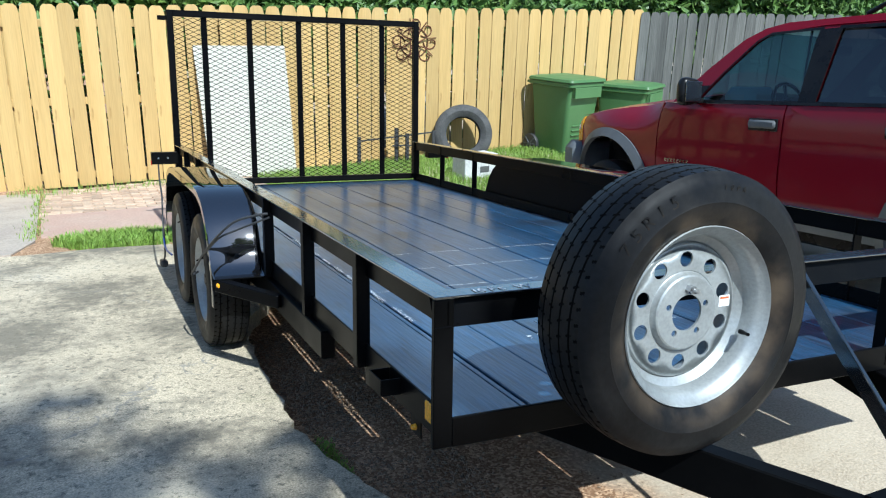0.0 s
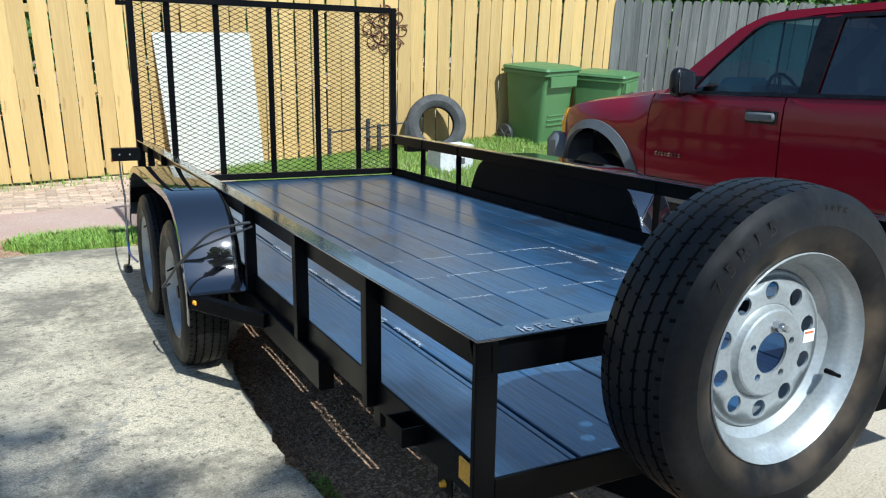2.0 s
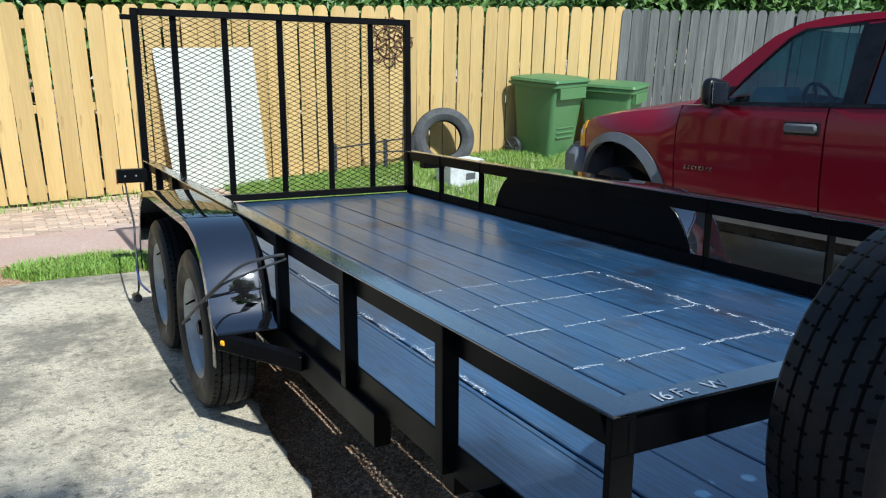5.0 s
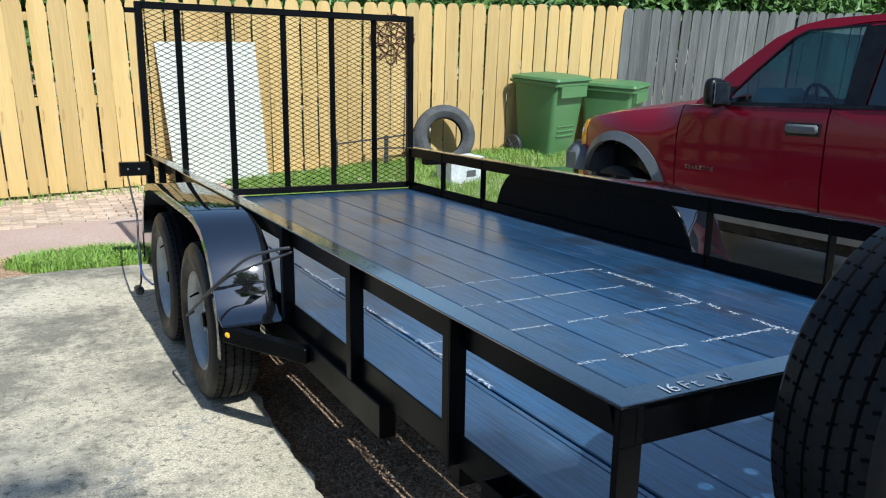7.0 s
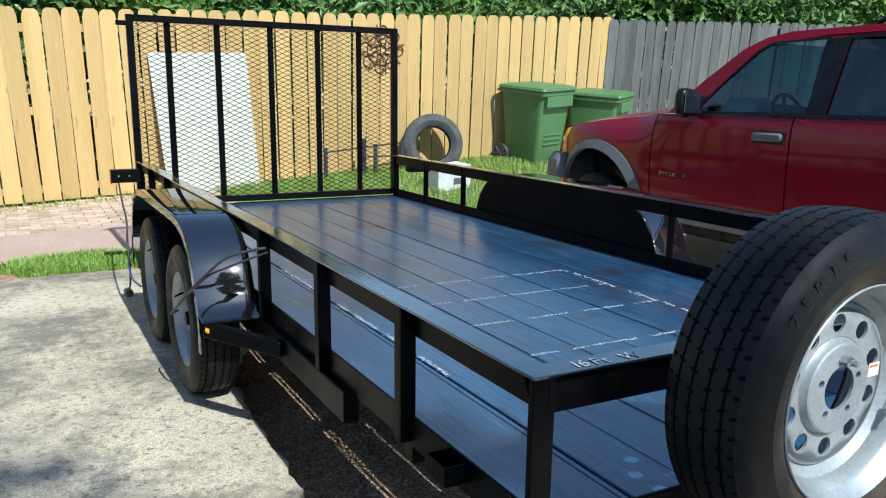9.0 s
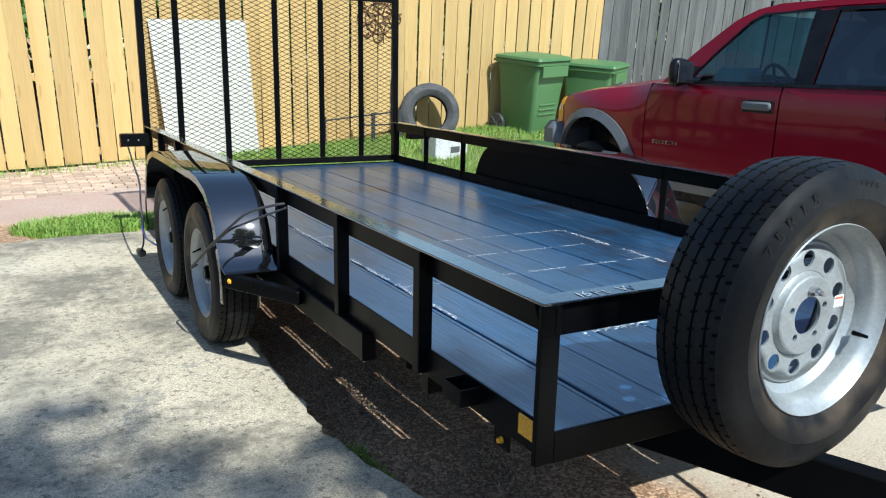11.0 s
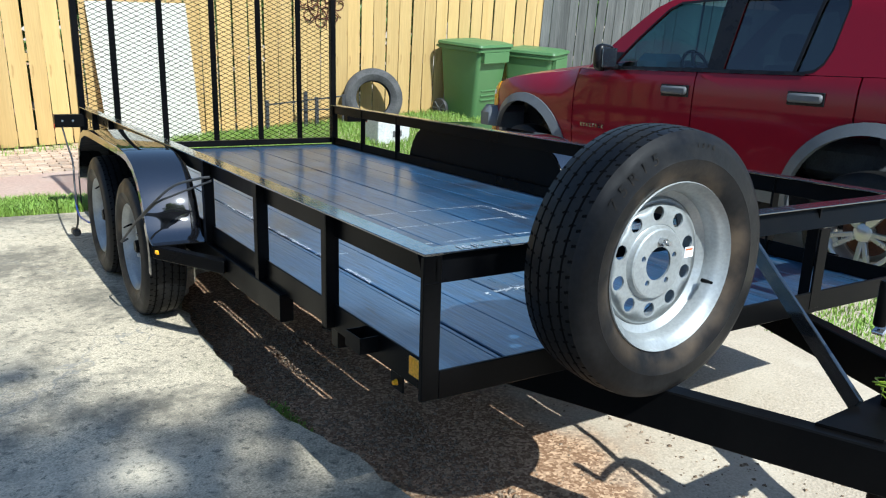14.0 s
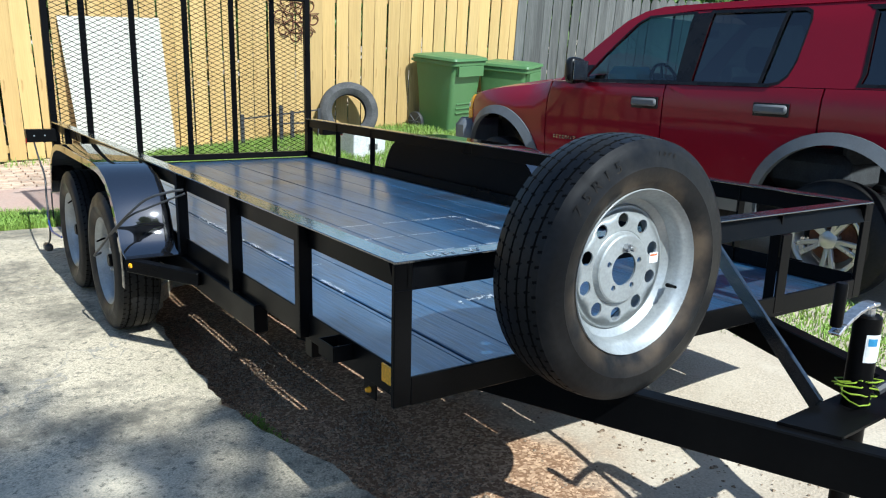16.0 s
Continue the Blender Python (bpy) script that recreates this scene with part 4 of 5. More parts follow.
def scuff(p, q, w, seed):
    """A broken line of pale dust."""
    rng = random.Random(seed)
    bm = fresh()
    p, q = Vector(p), Vector(q)
    d = (q - p)
    side = Vector((-d.y, d.x)).normalized()
    n = int(d.length / 0.004)
    for i in range(n):
        if rng.random() < 0.25 or noise.noise((i * 0.045, seed // 7, 0)) < -0.15:
            continue
        c = p + d * ((i + rng.uniform(-0.4, 0.4)) / n) + side * rng.gauss(0, w * 0.45)
        l, h = rng.uniform(0.003, 0.012), rng.uniform(0.0008, w * 0.35)
        a = math.atan2(d.y, d.x) + rng.uniform(-0.3, 0.3)
        ux, uy = Vector((math.cos(a), math.sin(a))) * l / 2, Vector((-math.sin(a), math.cos(a))) * h / 2
        vs = [bm.verts.new((*(c + sx * ux + sy * uy * rng.uniform(0.4, 1)), DECK_Z + 0.0028)) for sx, sy in ((-1, -1), (1, -1), (1, 1), (-1, 1))]
        bm.faces.new(vs)
    return bm


dust = fresh()
for k, (p, q, w) in enumerate((((0.67, 1.95), (1.57, 1.95), 0.01), ((0.66, 1.635), (1.59, 1.635), 0.01), ((0.66, 1.305), (1.57, 1.305), 0.01), ((0.67, 0.935), (1.58, 0.935), 0.012), ((0.35, 2.25), (0.66, 2.25), 0.008),
                               ((0.34, 1.3), (0.5, 1.3), 0.008), ((1.58, 1.93), (1.57, 0.85), 0.018), ((0.32, 2.5), (0.33, 0.85), 0.014), ((0.62, 0.6), (1.25, 0.6), 0.022))):
    for again in range(2):
        one = scuff(p, q, w, 7 * k + again)
        for f in one.faces:
            dust.faces.new([dust.verts.new(v.co) for v in f.verts])
        one.free()
tagged(tpart("scuff_dust", dust, CHALK, label="pale dusty scuff lines across the planks"), kind="stuff")

# ---------------------------------------------------------------- the red car
PAINT = surface("dark_red_car_paint", (0.185, 0.0032, 0.0135), 0.42, other=(0.172, 0.003, 0.0125), scale=1.0, fine=200, bump=0.0, fleck=0.04, coat=0.5, coat_rough=0.06, spec=0.08, rough_vary=0.05)
CLADDING = surface("grey_car_plastic", (0.115, 0.125, 0.135), 0.55, other=(0.09, 0.095, 0.10), scale=6, fine=120, bump=0.08, depth=0.002, fleck=0.1)
TRIM = surface("black_car_trim", (0.005, 0.005, 0.006), 0.28, spec=0.2, other=(0.012, 0.012, 0.013), fine=90, bump=0.0)
CABIN = surface("grey_cabin_cloth", (0.05, 0.055, 0.058), 0.9, other=(0.035, 0.037, 0.04), scale=9, fine=90, bump=0.2)
ALLOY = surface("alloy", (0.55, 0.54, 0.51), 0.33, metal=0.7, other=(0.45, 0.44, 0.42), fine=100, bump=0.03, depth=0.001, fleck=0.06)
CHROME = surface("chrome_letters", (0.6, 0.6, 0.6), 0.2, metal=1.0, bump=0.0, fleck=0.05)
CLEAR, TINTED = plain_glass("side_glass", (0.24, 0.42, 0.46)), plain_glass("tinted_glass", (0.045, 0.05, 0.055), 0.12)
XC = 4.475
car = thing("suv", "dark red four-door suv with grey cladding, parked on the drive", "car")


def side_x(y, z):
    x = 3.555
    if z < 0.8:
        x += 0.055 * ((0.8 - z) / 0.4) ** 2
    if z > 0.98:
        x += 0.012 * min(1.0, (z - 0.98) / 0.2) ** 2
    if z > 1.2:
        x += 0.012 + 0.33 * (z - 1.2) + 0.25 * max(0, z - 1.62) ** 1.2
    if y > 3.1 and z > 0.90:
        x += 0.13 * smooth01(y, 3.1, 3.6) * ((z - 0.90) / 0.25) ** 2.2
    if y > 3.5:
        x += 0.23 * ((y - 3.5) / 1.0) ** 2.6
    if y < 0.3:
        x += 0.06 * (0.3 - y) ** 2
    return x


def nose(u):
    """Draws the part before the doors out to its full length."""
    return u if u < 3.262 else 3.262 + (u - 3.262) * 1.11


def left(u, v, w):
    return (side_x(u, v) - w, nose(u), v)


def right(u, v, w):
    return (2 * XC - side_x(u, v) + w, nose(u), v)


CUTS = [("u", c) for c in np.arange(-0.3, 4.6, 0.1)] + [("v", c) for c in np.arange(0.4, 1.8, 0.05)]


def arc(cy, cz, r, a0, a1, n=18):
    return [(cy + r * math.cos(radians(a0 + (a1 - a0) * k / n)), cz + r * math.sin(radians(a0 + (a1 - a0) * k / n))) for k in range(n + 1)]


FW, RW, WZ = 3.86, 0.765, 0.305
panels = {
    "front_fender": [(3.262, 0.50)] + arc(FW, 0.415, 0.52, 170, 12)[0:19] + [(4.41, 0.66), (4.44, 0.80), (4.43, 0.93), (4.38, 1.025), (4.2, 1.075), (3.9, 1.125), (3.5, 1.17), (3.262, 1.198)],
    "front_door": [(2.056, 0.50), (3.25, 0.50), (3.25, 1.20), (2.056, 1.205)],
    "rear_door": [(1.28, 0.50), (2.044, 0.50), (2.044, 1.205), (0.90, 1.212), (0.90, 0.965)] + arc(RW, 0.40, 0.55, 76, 12, 10),
    "rear_quarter": [(0.888, 0.965), (0.888, 1.212), (-0.32, 1.22), (-0.34, 0.6), (0.18, 0.5)] + arc(RW, 0.40, 0.55, 170, 78, 12),
}
WINDOWS = {
    "front": [(2.88, 1.222), (2.70, 1.425), (2.47, 1.648), (2.385, 1.69), (1.985, 1.702), (1.965, 1.228)],
    "rear": [(1.855, 1.228), (1.84, 1.702), (1.17, 1.692), (1.125, 1.672), (1.108, 1.62), (1.125, 1.37), (1.155, 1.285), (1.20, 1.243), (1.27, 1.228)],
    "quarter": [(0.70, 1.24), (0.685, 1.30), (0.72, 1.66), (0.78, 1.69), (-0.10, 1.68), (-0.16, 1.64), (-0.22, 1.30), (-0.20, 1.24)],
}
GREEN_OUT = [(3.13, 1.208), (2.88, 1.44), (2.60, 1.665), (2.45, 1.735), (2.28, 1.765), (1.5, 1.775), (0.4, 1.775), (-0.22, 1.75), (-0.32, 1.22), (0.5, 1.218), (2.0, 1.212)]
for where, tag in ((left, ""), (right, "")):
    for name, outline in panels.items():
        d = part(name, sheet(fresh(), outline, place=where, thick=0.018, cuts=CUTS), PAINT, car, "dark red body panel", smooth=True)
        if name.endswith("door"):
            hy, hz = (2.21, 1.072) if name == "front_door" else (1.205, 1.074)
            s = 1 if where is left else -1
            x = where(hy, hz, 0)[0]
            bm = fresh()
            box(bm, (x - 0.034 if s > 0 else x + 0.004, hy - 0.115, hz - 0.026), (x - 0.004 if s > 0 else x + 0.034, hy + 0.115, hz + 0.030), 0.013)
            part("handle", bm, CLADDING, d, "grey plastic door handle", smooth=True)
            part("handle_recess", box(fresh(), (x - 0.012 if s > 0 else x - 0.002, hy - 0.122, hz - 0.044), (x + 0.002 if s > 0 else x + 0.012, hy + 0.122, hz + 0.040), 0.004), TRIM, d)
    part("cabin_frame", sheet(fresh(), GREEN_OUT, list(WINDOWS.values()), place=where, thick=0.03, cuts=CUTS), PAINT, car, smooth=True)
    for name, outline in WINDOWS.items():
        inset = (lambda wh: lambda u, v, w: wh(u, v, w - 0.012))(where)
        cu = sum(u for u, v in outline) / len(outline)
        cv = sum(v for u, v in outline) / len(outline)
        big = [(cu + (u - cu) * 1.02, cv + (v - cv) * 1.03) for u, v in outline]
        g = part("window", sheet(fresh(), big, place=inset, thick=0.0, cuts=CUTS), CLEAR if name == "front" else TINTED, car, "clear side window" if name == "front" else "dark tinted window", smooth=True)
        g.visible_shadow = False
        proud = (lambda wh: lambda u, v, w: wh(u, v, w + 0.003))(where)
        part("window_seal", sheet(fresh(), [(cu + (u - cu) * 1.035, cv + (v - cv) * 1.06) for u, v in outline], [[(cu + (u - cu) * 0.985, cv + (v - cv) * 0.975) for u, v in outline]], place=proud, thick=0.006, cuts=CUTS), TRIM, car)
    proud = (lambda wh: lambda u, v, w: wh(u, v, w + 0.0055))(where)
    part("pillar_cover", sheet(fresh(), [(1.848, 1.222), (1.975, 1.222), (1.995, 1.70), (1.832, 1.706)], place=proud, thick=0.004, cuts=CUTS), TRIM, car, "black centre pillar cover")
    part("pillar_cover", sheet(fresh(), [(2.87, 1.215), (3.03, 1.215), (2.93, 1.33), (2.79, 1.335)], place=proud, thick=0.004, cuts=CUTS), TRIM, car)
    part("window_divider", sheet(fresh(), [(1.317, 1.225), (1.337, 1.225), (1.285, 1.70), (1.265, 1.70)], place=proud, thick=0.01, cuts=CUTS), TRIM, car)
    part("belt_moulding", sheet(fresh(), [(2.97, 1.203), (2.97, 1.222), (1.25, 1.228), (1.25, 1.211)], place=(lambda wh: lambda u, v, w: wh(u, v, w + 0.009))(where), thick=0.012, cuts=CUTS), TRIM, car, "black belt moulding")
    part("sill_cladding", sheet(fresh(), [(3.36, 0.38), (3.36, 0.555), (1.27, 0.555), (1.27, 0.38)], place=(lambda wh: lambda u, v, w: wh(u, v, w + 0.012))(where), thick=0.03, cuts=CUTS), CLADDING, car, "grey lower cladding", smooth=True)
    for cy, cz, r, a0, a1 in ((FW, 0.415, 0.55, 186, -2), (RW, 0.40, 0.565, 190, -10)):
        ringo = arc(cy, cz, r, a0, a1, 28) + arc(cy, cz, r - 0.075, a1, a0, 28)

        def flared(u, v, w, wh=where, cy=cy, cz=cz, r=r):
            d = math.hypot(u - cy, v - cz)
            return wh(u, v, w + 0.012 + 0.03 * smooth01(r - d, 0.0, 0.05))
        part("wheel_arch", sheet(fresh(), ringo, place=flared, thick=0.05), CLADDING, car, "grey plastic wheel arch", smooth=True)
    s = 1 if where is left else -1
    x0 = where(2.9, 1.2, 0)[0]
    bm = fresh()
    bmesh.ops.create_uvsphere(bm, u_segments=20, v_segments=12, radius=1.0)
    for v in bm.verts:
        q = Vector([math.copysign(abs(c) ** 0.62, c) for c in v.co])
        v.co = Vector((x0 - s * (0.125 - 0.10 * q.x), 2.815 + 0.058 * q.y * (1.0 if q.y > 0 else 0.75), 1.288 + (0.100 - 0.014 * q.x) * q.z))
    mirror = part("mirror", bm, TRIM, car, "black door mirror housing", smooth=True)
    part("mirror_arm", bar(fresh(), (x0 + s * 0.02, 2.84, 1.22), (x0 - s * 0.08, 2.82, 1.215), 0.07, 0.04, 0.01), TRIM, mirror)
    part("mirror_glass", box(fresh(), (min(x0 - s * 0.205, x0 - s * 0.05), 2.764, 1.215), (max(x0 - s * 0.205, x0 - s * 0.05), 2.7675, 1.362), 0.001), CHROME, mirror, "mirror glass")
    # head lamp and bumper corner
    xl = where(4.40, 0.95, 0)[0]
    bm = sheet(fresh(), [(4.335, 0.815), (4.455, 0.80), (4.448, 0.93), (4.395, 1.03), (4.345, 1.04)], place=(lambda wh: lambda u, v, w: wh(u, v, w + 0.006))(where), thick=0.03, cuts=CUTS)
    lampo = part("corner_lamp", bm, AMBER, car, "amber corner lamp", smooth=True)
    part("clear_lens", sheet(fresh(), [(4.40, 0.92), (4.45, 0.91), (4.44, 0.955), (4.395, 0.962)], place=(lambda wh: lambda u, v, w: wh(u, v, w + 0.0085))(where), thick=0.004), LABEL, lampo, "pale lens band")
    for k in range(8):
        y = 3.145 - k * 0.034
        bm = sheet(fresh(), [(y, 0.733), (y, 0.762), (y - 0.022, 0.762), (y - 0.022, 0.755), (y - 0.009, 0.752), (y - 0.009, 0.743), (y - 0.022, 0.740), (y - 0.022, 0.733)], place=(lambda wh: lambda u, v, w: wh(u, v, w + 0.004))(where), thick=0.004)
        part("badge_bar", bm, CHROME, car, "chrome badge bar")

bm = fresh()
rows = []
for y in np.linspace(4.47, 3.0, 12):
    row = []
    edge_z = 1.025 + (1.208 - 1.025) * smooth01(4.47 - y, -0.35, 1.47)
    xl = side_x(min(y, 4.43), min(edge_z, 1.19)) + 0.006
    for k in range(13):
        f = k / 12
        x = xl + (2 * XC - 2 * xl) * f
        row.append(bm.verts.new((x, nose(y) + 0.10 * math.sin(math.pi * f) * smooth01(y, 3.9, 4.5), edge_z + 0.075 * math.sin(math.pi * f) ** 0.6 * smooth01(4.62 - y, 0, 0.5))))
    rows.append(row)
for a, b in zip(rows, rows[1:]):
    for k in range(12):
        bm.faces.new((a[k], a[k + 1], b[k + 1], b[k]))
part("bonnet", bm, PAINT, car, "dark red bonnet", smooth=True)
bm = fresh()
rows = []
for y in np.linspace(2.47, -0.25, 12):
    xl = side_x(1.0, 1.72) - 0.005
    row = []
    for k in range(11):
        f = k / 10
        row.append(bm.verts.new((xl + (2 * XC - 2 * xl) * f, y, 1.728 + 0.09 * math.sin(math.pi * f) ** 0.5 - 0.03 * smooth01(y, 1.9, 2.42))))
    rows.append(row)
for a, b in zip(rows, rows[1:]):
    for k in range(10):
        bm.faces.new((a[k], a[k + 1], b[k + 1], b[k]))
part("roof", bm, PAINT, car, smooth=True)
for s in (-1, 1):
    x = XC + s * 0.66
    bm = rod(fresh(), [(x, 1.72, 1.78), (x, 1.60, 1.835), (x, 1.4, 1.85), (x, 0.2, 1.85), (x, 0.0, 1.835), (x, -0.12, 1.78)], 0.016, 8)
    part("roof_rail", bm, TRIM, car, "black roof rail", smooth=True)
bm = fresh()
rows = []
for z, y in ((1.215, 3.11), (1.4, 2.90), (1.6, 2.665), (1.715, 2.47)):
    xl = side_x(2.6, z) + 0.02
    rows.append([bm.verts.new((xl + (2 * XC - 2 * xl) * k / 8, y + 0.12 * math.sin(math.pi * k / 8), z)) for k in range(9)])
for a, b in zip(rows, rows[1:]):
    for k in range(8):
        bm.faces.new((a[k], a[k + 1], b[k + 1], b[k]))
part("windscreen", bm, CLEAR, car, "clear windscreen", smooth=True).visible_shadow = False
bm = fresh()
box(bm, (XC - 0.76, 4.48, 0.47), (XC + 0.76, 4.82, 0.80), 0.07)
box(bm, (XC - 0.87, 4.42, 0.49), (XC + 0.87, 4.64, 0.80), 0.06)
part("front_bumper", bm, CLADDING, car, "grey plastic front bumper", smooth=True)
part("grille", box(fresh(), (XC - 0.60, 4.54, 0.80), (XC + 0.60, 4.68, 1.02), 0.03), TRIM, car)
bm = fresh()
box(bm, (XC - 0.78, -0.30, 0.28), (XC + 0.78, 3.30, 0.48), 0.02)
box(bm, (XC - 0.5, 3.30, 0.30), (XC + 0.5, 4.40, 1.0), 0.02)
part("underbody", bm, TRIM, car)
part("rear_bumper", box(fresh(), (XC - 0.85, -0.42, 0.42), (XC + 0.85, -0.25, 0.70), 0.05), CLADDING, car, smooth=True)
bm = fresh()
box(bm, (XC - 0.86, -0.33, 0.70), (XC + 0.86, -0.29, 1.22), 0.02)
part("tailgate", bm, PAINT, car)
bm = box(fresh(), (XC - 0.70, -0.30, 1.23), (XC + 0.70, -0.285, 1.70), 0.004)
part("rear_window", bm, TINTED, car).visible_shadow = False
# cabin
bm = fresh()
box(bm, (XC - 0.80, 2.62, 0.95), (XC + 0.80, 3.0, 1.225), 0.06)
part("dashboard", bm, CABIN, car, "dark dashboard")
part("instrument_hood", box(fresh(), (XC - 0.56, 2.58, 1.18), (XC - 0.18, 2.80, 1.285), 0.05), CABIN, car)
bm = lathe(fresh(), [(0.165 + 0.014 * math.cos(a), 0.014 * math.sin(a)) for a in (2 * math.pi * k / 10 for k in range(10))], 40, True)
for a in (0, 90, 180, 270):
    rod(bm, [(0.03 * math.cos(radians(a)), 0.03 * math.sin(radians(a)), -0.02), (0.165 * math.cos(radians(a)), 0.165 * math.sin(radians(a)), 0)], 0.012, 6)
lathe(bm, [(0, 0.005), (0.05, 0.0), (0.055, -0.03), (0, -0.04)], 16)
part("steering_wheel", bm, TRIM, car, "black steering wheel", smooth=True, m=Matrix.Translation((XC - 0.37, 2.47, 1.20)) @ Matrix.Rotation(radians(70), 4, "X"))
for x in (XC - 0.37, XC + 0.37):
    for y, h in ((1.72, 1.24), (0.82, 1.22)):
        seat = part("car_seat", box(fresh(), (x - 0.25, y, 0.55), (x + 0.25, y + 0.55, 0.80), 0.06), CABIN, car, "grey cloth seat", smooth=True)
        bm = box(fresh(), (x - 0.24, y - 0.08, 0.75), (x + 0.24, y + 0.08, h + 0.03), 0.06)
        part("backrest", bm, CABIN, seat, smooth=True)
        part("headrest", box(fresh(), (x - 0.13, y - 0.10, h + 0.06), (x + 0.13, y, h + 0.24), 0.04), CABIN, seat, smooth=True)
part("rear_view_mirror", box(fresh(), (XC - 0.13, 2.36, 1.57), (XC + 0.13, 2.40, 1.64), 0.015), TRIM, car, smooth=True)
part("paper_bag", box(fresh(), (XC - 0.72, 2.52, 1.10), (XC - 0.40, 2.82, 1.33), 0.06), WHITEBOARD, car, "white paper bag on the dashboard", smooth=True)
bm = fresh()
box(bm, (XC - 0.9, 2.78, 0.5), (XC + 0.9, 3.24, 0.95), 0.02)
part("bulkhead", bm, TRIM, car)

CAR_TYRE = tyre_mesh("tyre", RUBBER, R=0.372, half=0.118, bead=0.215, n=120, grooves=False)


def alloy_mesh():
    bm = fresh()
    lathe(bm, [(0.205, -0.09), (0.19, -0.05), (0.188, 0.05), (0.198, 0.075), (0.214, 0.083), (0.222, 0.080), (0.218, 0.07)], 60)
    lathe(bm, [(0.0, 0.058), (0.045, 0.056), (0.058, 0.046), (0.062, 0.03), (0.062, 0.0), (0.0, 0.0)], 40)
    for k in range(5):
        for off in (-0.17, 0.17):
            a = radians(72 * k + 18)
            p = Vector((0.05 * math.cos(a + off * 0.9), 0.05 * math.sin(a + off * 0.9), 0.035))
            q = Vector((0.195 * math.cos(a + off), 0.195 * math.sin(a + off), 0.052))
            bar(bm, p, q, 0.032, 0.03, 0.006)
        a = radians(72 * k + 18)
        bar(bm, (0.155 * math.cos(a), 0.155 * math.sin(a), 0.04), (0.195 * math.cos(a), 0.195 * math.sin(a), 0.045), 0.05, 0.02, 0.004)
    return mesh_of("rim", bm, ALLOY, True)


ALLOY_RIM = alloy_mesh()
CAP = mesh_of("centre_cap", lathe(fresh(), [(0.0, 0.064), (0.03, 0.063), (0.042, 0.056)], 30), ALLOY, True)
BRAKE = mesh_of("brake_disc", lathe(fresh(), [(0.0, -0.01), (0.15, -0.01), (0.15, -0.03), (0.0, -0.03)], 30), RUST)
for y in (nose(FW), RW):
    for s in (-1, 1):
        w = new("wheel")
        w.parent = car
        w.matrix_basis = Matrix.Translation((XC + s * 0.80, y, WZ)) @ Matrix.Rotation(radians(90 * s), 4, "Y") @ Matrix.Rotation(radians(25), 4, "Z")
        tagged(w, "five-spoke silver alloy wheel with black tyre")
        part("tyre", CAR_TYRE, None, w, "black rubber")
        part("rim", ALLOY_RIM, None, w)
        part("centre_cap", CAP, None, w)
        part("brake_disc", BRAKE, None, w)
# ---------------------------------------------------------------- things by the fence
BINGREEN = surface("green_bin_plastic", (0.07, 0.165, 0.055), 0.5, other=(0.09, 0.19, 0.07), scale=3, fine=80, bump=0.06, depth=0.002, fleck=0.1)
CARDBOARD = surface("pale_carton", (0.62, 0.62, 0.60), 0.8, other=(0.5, 0.5, 0.48), scale=8, fine=60, bump=0.1)


def upright(x, y, z, turn=0.0):
    """A pose in the drive's axes, standing upright in the world at the drive's point (x, y, z)."""
    p = flat((x, y, z))
    return LEVEL.inverted() @ pose(p.x, p.y, p.z, 0, 0, turn)


